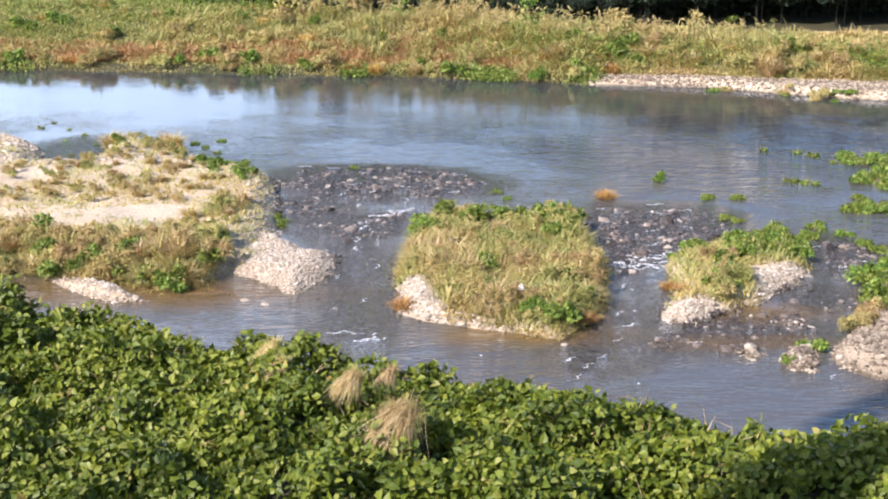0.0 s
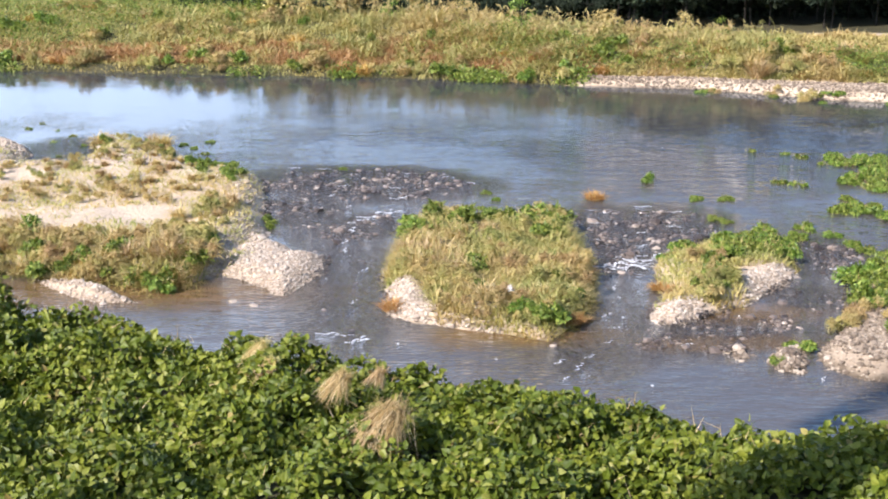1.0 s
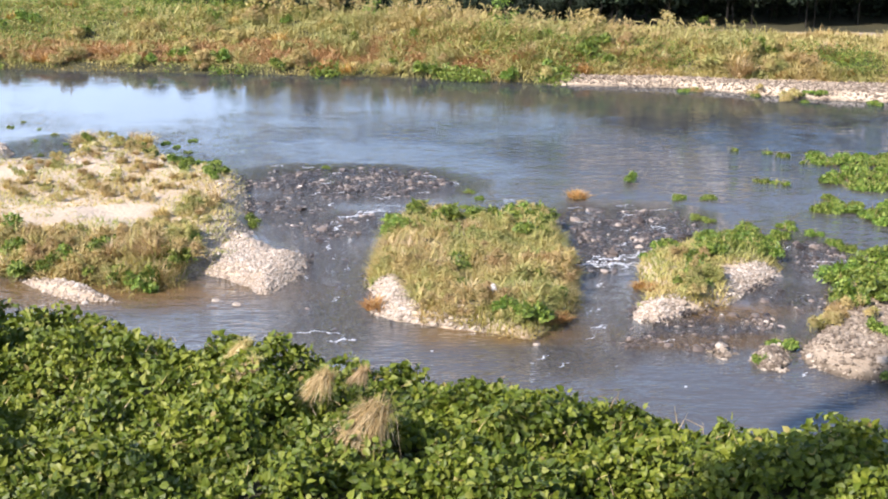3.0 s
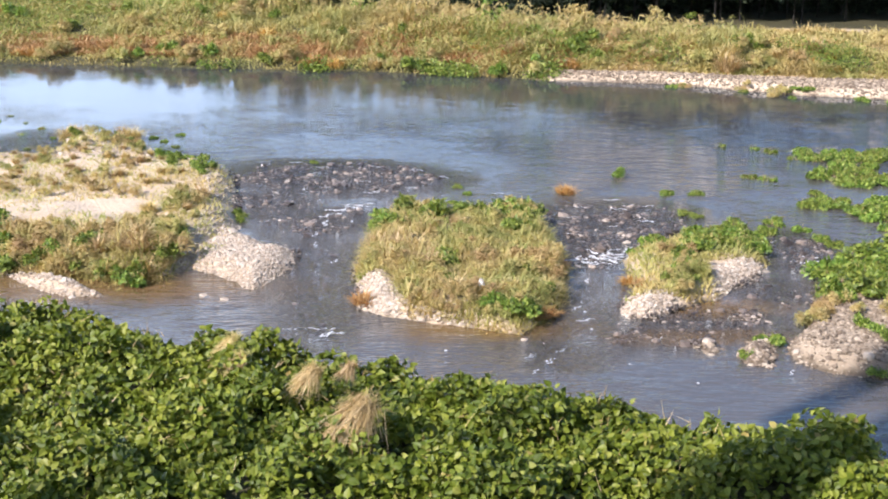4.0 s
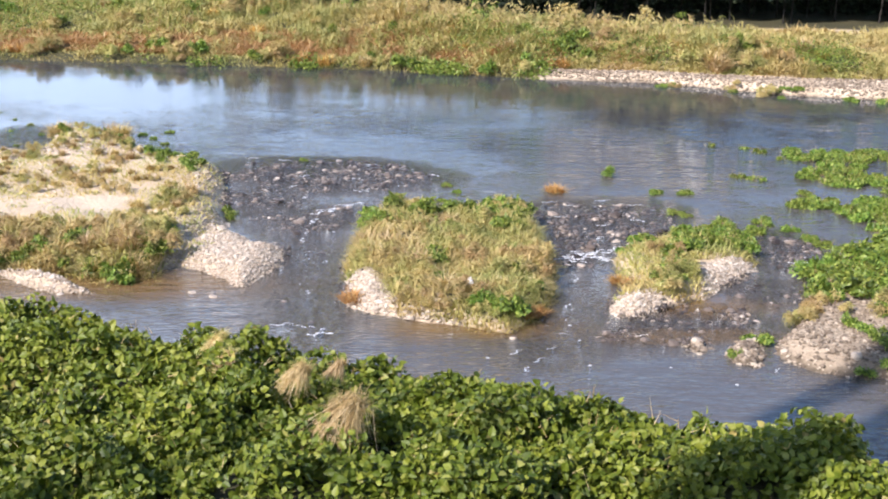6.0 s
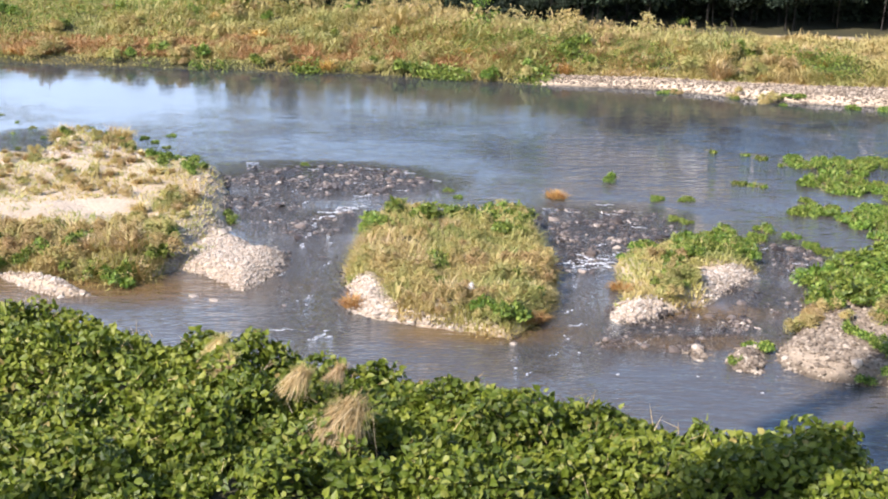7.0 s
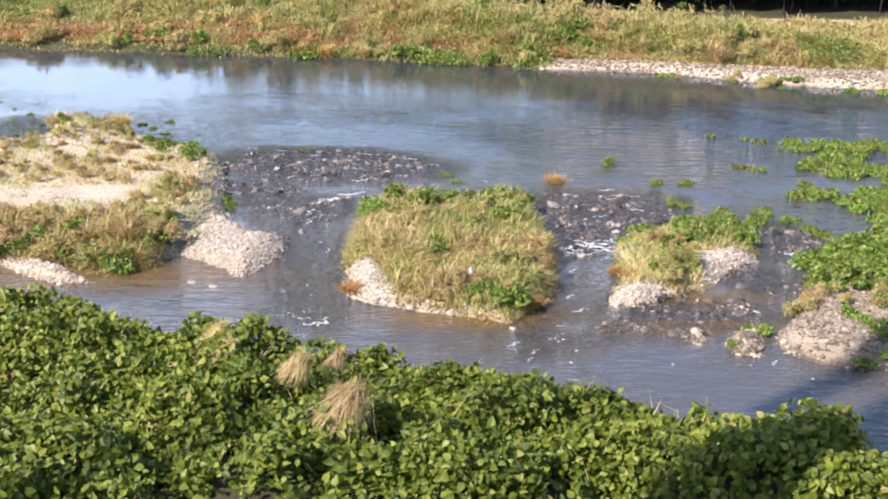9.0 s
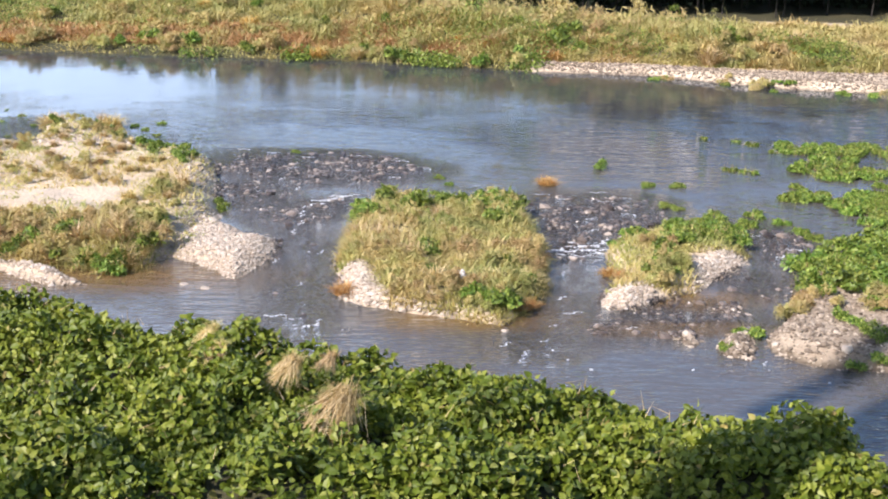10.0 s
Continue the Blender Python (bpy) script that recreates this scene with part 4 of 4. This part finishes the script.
def build_single_stones():
    """Larger stones that stand out singly."""
    r = np.random.default_rng(30)
    meshes = []
    for k in range(4):
        v, t = pebble_arrays(np.zeros((1, 3)), np.array([1.0]), r)
        meshes.append(tri_mesh("river_stone", v, t, PALE_STONE))
    spots = [(-3.2, 23.4), (-2.9, 23.2), (-3.6, 23.6), (-2.4, 26.8), (-0.3, 22.5), (0.3, 22.2), (0.9, 21.9), (2.0, 21.3), (4.0, 21.9), (4.4, 21.6), (6.2, 20.2), (6.35, 20.5), (4.6, 27.0), (5.1, 27.4), (-0.9, 31.0), (-1.5, 30.6), (-1.9, 30.3), (9.9, 30.0), (7.3, 19.9), (5.0, 21.0)]
    for x, y in spots:
        s = r.uniform(0.08, 0.14)
        ob = new("river_stone", meshes[int(r.integers(0, 4))])
        ob.matrix_world = pose(x, y, max(on_ground(x, y), -0.08) + s * 0.3, 0, 0, r.uniform(0, 360)) @ Matrix.Diagonal((s, s, s, 1))
        tagged(ob, "pale rounded river stone at the water's edge", "stone", "river stones")


build_single_stones()


def build_riffle_stones():
    """The stones of the riffles that stand out one by one."""
    r = np.random.default_rng(33)
    meshes = []
    for k in range(5):
        v, t = pebble_arrays(np.zeros((1, 3)), np.array([1.0]), r)
        meshes.append(tri_mesh("riffle_stone", v, t, WET_STONE))
    made = 0
    while made < 260:
        x, y = r.uniform(-5, 9), r.uniform(19.5, 33.5)
        m = float(riffle_mask(np.array([x]), np.array([y]))[0])
        z = on_ground(x, y)
        if m < 0.55 or z > 0.02 or r.uniform() > m:
            continue
        s = 0.05 * math.exp(r.normal(0, 0.3))
        ob = new("riffle_stone", meshes[int(r.integers(0, 5))])
        ob.matrix_world = pose(x, y, z + 0.05 + s * 0.25, 0, 0, r.uniform(0, 360)) @ Matrix.Diagonal((s, s, s, 1))
        tagged(ob, "dark wet stone breaking the riffle's surface", "stone", "riffle stones")
        made += 1


build_riffle_stones()


# ---- dead grass and scraps ----
def build_straw():
    r = np.random.default_rng(41)
    for x, y, s in ((-0.45, 11.8, 0.85), (-0.95, 12.7, 0.42), (-1.75, 13.4, 0.32), (-1.95, 14.3, 0.34), (-0.6, 13.1, 0.26)):
        n = int(1500 * s)
        base = np.column_stack([r.normal(0.06, 0.07 * s, n), r.normal(0.03, 0.06 * s, n), r.normal(0.28 * s, 0.05 * s, n)])
        v, t = blades(base, 0.34 * s + 0.06, 0.0055, 1.4, r, 1.5)
        # the straw hangs over to one side
        rel = v - np.repeat(base, 5, 0)
        v[:, 0] -= 0.55 * np.linalg.norm(rel, axis=1)
        v[:, 1] -= 0.35 * np.linalg.norm(rel, axis=1)
        v[:, 2] -= 1.25 * np.linalg.norm(rel, axis=1)
        e = new("dead_grass_clump")
        part("straw", tri_mesh("straw", v, t, GOLD), e)
        part("stubble", tri_mesh("stubble", *blades(base[: n // 4] - np.array([0, 0, 0.1 * s]), 0.2 * s + 0.08, 0.006, 1.5, r, 1.5), OLIVE), e)
        e.matrix_world = pose(x, y, on_ground(x, y) + 0.36)
        tagged(e, "clump of bleached dead grass drooping over the vines", "dead grass", "dead grass clumps")


build_straw()


def build_scrap():
    bm = bmesh.new()
    bmesh.ops.create_icosphere(bm, subdivisions=2, radius=1.0)
    for v in bm.verts:
        v.co = v.co * (1 + 0.3 * noise.noise(v.co * 2.3)) * 0.065
        v.co.z *= 1.6
    me = bpy.data.meshes.new("plastic_scrap")
    bm.to_mesh(me)
    bm.free()
    me.materials.append(FOAM)
    ob = new("plastic_scrap", me)
    ob.matrix_world = pose(1.35, 22.75, on_ground(1.35, 22.75) + 0.22)
    tagged(ob, "crumpled white plastic scrap caught in the island's grass", "litter")


build_scrap()


# ---- foam on the water ----
def foam_mesh(seed, count, length, width):
    """A broken streak of froth: low bubbles strung along x."""
    r = np.random.default_rng(seed)
    along = r.uniform(-0.5, 0.5, count)
    base = np.column_stack([along * length, (r.normal(0, 0.3, count) + np.sin(along * 9 + seed)) * width, np.full(count, 0.0)])
    v, t = pebble_arrays(base, 0.013 * np.exp(r.normal(0, 0.45, count)), r)
    v[:, 2] *= 0.5
    return tri_mesh("foam", v, t, FOAM, True)


STREAKS = [foam_mesh(300 + k, 60, 0.55, 0.055) for k in range(4)]
FLECKS = [foam_mesh(320 + k, 3, 0.03, 0.02) for k in range(4)]
standing, drifting = [], []


def build_foam():
    r = np.random.default_rng(60)
    for x, y, turn, s in ((-0.95, 29.9, 20, 1.2), (-1.35, 29.5, 25, 1.3), (-1.6, 29.1, 40, 1.0), (-1.75, 28.4, 80, 0.8), (-1.8, 27.6, 85, 0.7), (-1.85, 26.9, 90, 0.6), (-0.6, 31.2, 30, 0.7),
                          (4.85, 30.4, 15, 0.7), (3.9, 25.9, -10, 1.1), (4.1, 26.3, 35, 1.0), (3.55, 25.6, -30, 1.0), (3.3, 25.8, 10, 0.8), (4.35, 25.9, 0, 0.8),
                          (-1.85, 21.9, 10, 0.7), (-1.2, 21.6, 70, 0.8), (2.3, 20.3, 60, 0.5), (2.6, 20.8, 45, 0.45), (2.1, 19.9, 70, 0.4), (6.05, 19.85, 60, 0.4), (8.0, 25.6, 5, 0.8), (3.2, 22.2, 30, 0.6),
                          (-1.0, 29.8, 10, 1.0), (-1.2, 29.6, 40, 0.9), (-0.8, 31.0, -10, 0.7), (3.7, 26.0, 20, 1.3), (3.95, 26.2, -25, 1.3), (3.5, 25.9, 40, 1.2), (3.75, 25.75, 5, 1.2), (4.3, 26.2, 15, 1.1), (4.05, 25.8, -35, 1.1), (4.2, 25.7, -5, 0.7), (4.5, 26.5, 50, 0.7), (3.9, 25.5, 15, 0.8),
                          (4.5, 28.2, 20, 0.6), (5.3, 28.6, -15, 0.6), (3.6, 28.9, 10, 0.5), (4.9, 29.6, 0, 0.6), (7.7, 27.0, 30, 0.5), (8.2, 26.0, -10, 0.6), (2.0, 20.6, 50, 0.5), (2.9, 21.5, 30, 0.4), (-1.5, 21.8, -15, 0.6), (-1.25, 21.5, 20, 0.8),
                          (-2.2, 32.4, 20, 0.6), (-0.9, 32.2, -15, 0.6), (0.2, 31.6, 10, 0.5), (-1.7, 31.7, 35, 0.6), (4.0, 29.8, -10, 0.5), (5.5, 29.9, 10, 0.5), (4.3, 27.2, 30, 0.6), (3.6, 27.6, -20, 0.5), (-1.3, 25.6, 75, 0.5), (-2.1, 25.0, 80, 0.5), (-1.5, 23.6, 70, 0.5),
                          (3.4, 24.4, 70, 0.5), (3.1, 22.9, 60, 0.5), (4.2, 21.4, 20, 0.4), (-3.6, 34.3, 0, 0.6), (-2.8, 34.1, -5, 0.6), (1.0, 32.6, -40, 0.5), (-2.4, 31.4, 60, 0.5), (-2.0, 30.4, 70, 0.5), (-2.0, 33.6, 5, 0.6), (-0.6, 33.7, 0, 0.7), (0.4, 33.3, -15, 0.6), (2.2, 31.0, 0, 0.5), (3.6, 30.1, 5, 0.6)):
        ob = new("foam_streak", STREAKS[int(r.integers(0, 4))])
        m = pose(x, y, 0.01, 0, 0, turn) @ Matrix.Diagonal((s, s, s, 1))
        ob.matrix_world = m
        tagged(ob, "white froth churning where the water drops over stones", "foam", "foam streaks", "stuff")
        standing.append((ob, x, y, turn, s, r.uniform(0, 6.3)))
    # flecks that ride down the two chutes and along the near channel
    for x, y, dx, dy in ((-1.3, 29.4, -0.06, -0.75), (-1.6, 28.3, -0.02, -0.7), (-1.7, 27.0, 0.02, -0.55), (-1.5, 25.8, 0.08, -0.45), (-1.9, 26.5, 0.05, -0.4), (-0.9, 30.6, -0.06, -0.5),
                         (3.9, 26.0, -0.12, -0.55), (3.6, 25.2, -0.1, -0.5), (3.5, 24.2, -0.08, -0.38), (3.4, 23.0, -0.05, -0.3), (2.0, 20.6, 0.4, -0.1), (0.6, 20.8, 0.42, -0.12), (-1.0, 21.6, 0.42, -0.2),
                         (3.0, 19.6, 0.38, -0.05), (6.0, 37.0, 0.3, -0.28), (-4.5, 37.2, 0.3, -0.28)):
        ob = new("foam_fleck", FLECKS[int(r.integers(0, 4))])
        ob.matrix_world = pose(x, y, 0.005, 0, 0, r.uniform(0, 360))
        tagged(ob, "small white foam fleck drifting on the river", "foam", "drifting foam flecks")
        drifting.append((ob, x, y, dx, dy, r.uniform(0, 360)))


build_foam()


# ---- the far wood and the shrubs before it ----
def build_tree_meshes(seed, height, material, low, leaf_size, count, trunk=0.16):
    r = np.random.default_rng(seed)
    bm = bmesh.new()
    limbs = []
    top = Vector((r.normal(0, 0.04) * height, r.normal(0, 0.04) * height, height * 0.8))
    foot = Vector((0, 0, -0.3))
    limbs.append((foot, top, trunk))
    for i in range(14):
        f = r.uniform(low, 0.95)
        a = r.uniform(0, 6.3)
        s = foot.lerp(top, f)
        limbs.append((s, s + Vector((math.cos(a), math.sin(a), r.uniform(0.0, 0.7))) * height * r.uniform(0.16, 0.3), trunk * 0.4))
    for s, q, rad in limbs:
        m = (q - s).to_track_quat("Z", "Y").to_matrix().to_4x4()
        m.translation = (s + q) / 2
        bmesh.ops.create_cone(bm, segments=6, radius1=rad, radius2=rad * 0.4, depth=(q - s).length, matrix=m)
    me = bpy.data.meshes.new("trunk")
    bm.to_mesh(me)
    bm.free()
    me.materials.append(BARK)
    ends = np.array([q[:] for s, q, rad in limbs])
    pick = r.integers(0, len(ends), count)
    d = unit(r.normal(size=(count, 3)))
    p = ends[pick] + d * (height * 0.16) * r.uniform(0.3, 1.1, (count, 1))
    return me, tri_mesh("crown", *leaves(p, unit(d + np.array([0, 0, 0.5])), leaf_size, r, LEAFLET, LANCE_T), material)


def build_wood():
    r = np.random.default_rng(20)
    kinds = [build_tree_meshes(50 + i, 9.0, SHADED_WOODS, 0.27, 0.6, 3000, 0.08) for i in range(4)]
    tall = [build_tree_meshes(60 + i, 9.0, SHADED_WOODS, 0.52, 0.42, 4200, 0.09) for i in range(3)]
    for row in range(3):
        for i in range(46):
            x = -24 + i * 1.2 + r.uniform(-0.9, 0.9)
            y = float(wood_edge(np.array(x))) + 0.4 + row * 2.2 + r.uniform(-0.7, 0.7)
            k = int(r.integers(0, 4))
            h = r.uniform(0.85, 1.1) * (0.16 + 0.21 * float(smooth(5.0, 9.0, np.array(x))) + 0.06 * (-6.5 < x < -4.5))
            e = new("tree")
            mesh = tall[k % 3] if x > 6.0 else kinds[k]
            part("trunk", mesh[0], e)
            part("crown", mesh[1], e)
            e.matrix_world = pose(x, y, on_ground(x, y), 0, 0, r.uniform(0, 360)) @ Matrix.Diagonal((h, h, h, 1))
            tagged(e, "low broadleaf tree with shade-dark leaves at the edge of the far wood", "tree", "trees of the far wood")
    # undergrowth fills the wood's floor with near-black leaves that stand for its shade
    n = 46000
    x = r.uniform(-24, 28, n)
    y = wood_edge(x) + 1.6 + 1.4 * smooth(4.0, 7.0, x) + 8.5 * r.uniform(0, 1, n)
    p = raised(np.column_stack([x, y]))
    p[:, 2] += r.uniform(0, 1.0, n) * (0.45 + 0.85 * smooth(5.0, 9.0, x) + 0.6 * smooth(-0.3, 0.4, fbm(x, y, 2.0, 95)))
    tagged(new("undergrowth", tri_mesh("undergrowth", *leaves(p, np.tile([0, -0.3, 0.9], (n, 1)), 0.26, r, LEAFLET, LANCE_T), SHADED_WOODS)), "undergrowth with shade-dark leaves beneath the trees of the far wood", "undergrowth", kind="stuff")
    # shrubs along the crest of the bank
    shrub = [build_tree_meshes(70 + i, 1.9, OLIVE if i else GREEN, 0.15, 0.13, 620, 0.03) for i in range(3)]
    for x, y, s, k in ((3.3, 51.6, 0.8, 0), (6.6, 50.6, 0.7, 1), (-3.4, 55.5, 0.9, 2), (-1.6, 55.2, 0.75, 0), (-0.6, 55.0, 0.6, 1), (-6.4, 56.5, 0.9, 2), (-7.4, 57.2, 0.8, 0), (-12.0, 60.5, 0.8, 2), (0.9, 54.0, 0.55, 2), (-5.0, 55.6, 0.5, 1), (9.8, 53.5, 0.5, 2), (11.2, 53, 0.45, 0), (-8.1, 55.6, 0.45, 0)):
        e = new("shrub")
        part("stem", shrub[k][0], e)
        part("crown", shrub[k][1], e)
        e.matrix_world = pose(x, y, on_ground(x, y), 0, 0, r.uniform(0, 360)) @ Matrix.Diagonal((s, s, s, 1))
        tagged(e, "grey-green shrub standing above the grass of the far bank", "shrub", "shrubs on the far bank")


build_wood()


# ---- the bridge on which the camera is held, out of view behind it ----
def build_bridge():
    e = new("bridge")

    def box(name, x0, x1, y0, y1, z0, z1, me=None):
        bm = bmesh.new()
        bmesh.ops.create_cube(bm, size=1.0, matrix=Matrix.Translation(((x0 + x1) / 2, (y0 + y1) / 2, (z0 + z1) / 2)) @ Matrix.Diagonal((x1 - x0, y1 - y0, z1 - z0, 1)))
        bmesh.ops.bevel(bm, geom=list(bm.edges), offset=0.015, segments=1, affect="EDGES")
        me = bpy.data.meshes.new(name)
        bm.to_mesh(me)
        bm.free()
        me.materials.append(CONCRETE)
        return part(name, me, e)

    box("deck", -60, 60, -7.0, -0.4, 5.9, 6.4)
    for z in (6.85, 7.25):
        box("rail", -60, 60, -0.55, -0.45, z, z + 0.09)
    for i in range(40):
        box("post", -59 + i * 3 - 0.06, -59 + i * 3 + 0.06, -0.56, -0.44, 6.4, 7.25)
    for x in (-40, 30):
        box("pier", x - 0.8, x + 0.8, -5.5, -2.0, -1.0, 5.9)
    tagged(e, "concrete road bridge with a two-bar railing", "bridge")

    def mast(name, x, low, high, width, label):
        """An added shadow caster: a slim pole on a flanged foot beside the railing, with a tall panel near its top that
        faces the sun's quarter.
        """
        ob = new(name)
        shapes = []
        for pn, r0, r1, z0, z1 in (("foot", 0.16, 0.14, 0.0, 0.2), ("pole", 0.07, 0.055, 0.2, high - 6.4), ("cap", 0.07, 0.03, high - 6.4, high - 6.3)):
            bm = bmesh.new()
            bmesh.ops.create_cone(bm, segments=16, radius1=r0, radius2=r1, depth=z1 - z0, cap_ends=True, matrix=Matrix.Translation((0, 0.12, (z0 + z1) / 2)))
            shapes.append((pn, bm))
        bm = bmesh.new()
        bmesh.ops.create_cube(bm, size=1.0, matrix=Matrix.Translation((0, 0, (low + high) / 2 - 6.4)) @ Matrix.Diagonal((width, 0.08, high - low, 1)))
        bmesh.ops.bevel(bm, geom=list(bm.edges), offset=0.015, segments=1, affect="EDGES")
        shapes.append(("panel", bm))
        for pn, bm in shapes:
            me = bpy.data.meshes.new(pn)
            bm.to_mesh(me)
            bm.free()
            me.materials.append(CONCRETE)
            part(pn, me, ob)
        ob.matrix_world = pose(x, -0.9, 6.4, 0, 0, -48)
        tagged(ob, label, "mast", "masts on the bridge")

    # unseen masts, added only for the shadows they throw on water and vines
    mast("shadow_mast", -15.45, 21.0, 25.5, 0.55, "slim tall mast with a narrow grey panel, added unseen to shade the water")
    mast("shadow_mast", -13.4, 19.7, 24.5, 1.05, "slim tall mast with a broad grey panel, added unseen to shade the water")
    mast("shadow_mast", -9.8, 13.6, 16.8, 1.0, "shorter slim mast with a grey panel, added unseen to shade the vines")


build_bridge()


def motions():
    """The water drifts downstream past the islands; froth shakes in place and flecks ride the flow."""
    walk(water, [(t, pose(0.3 * t, -0.28 * t, 0)) for t in (0.0, 2.5, 5.0, 7.5, 10.0)])
    for ob, x, y, turn, s, ph in standing:
        walk(ob, [(k * 0.5, pose(x + 0.05 * math.sin(ph + 2.9 * k), y + 0.05 * math.cos(1.7 * ph + 2.3 * k), 0.008 + 0.012 * math.sin(ph + 1.9 * k), 0, 0, turn + 9 * math.sin(ph + 2.1 * k))) for k in range(21)])
    for ob, x, y, dx, dy, turn in drifting:
        walk(ob, [(t, pose(x + dx * t, y + dy * t, 0.005, 0, 0, turn + 8 * t)) for t in (0.0, 2.5, 5.0, 7.5, 10.0)])


motions()
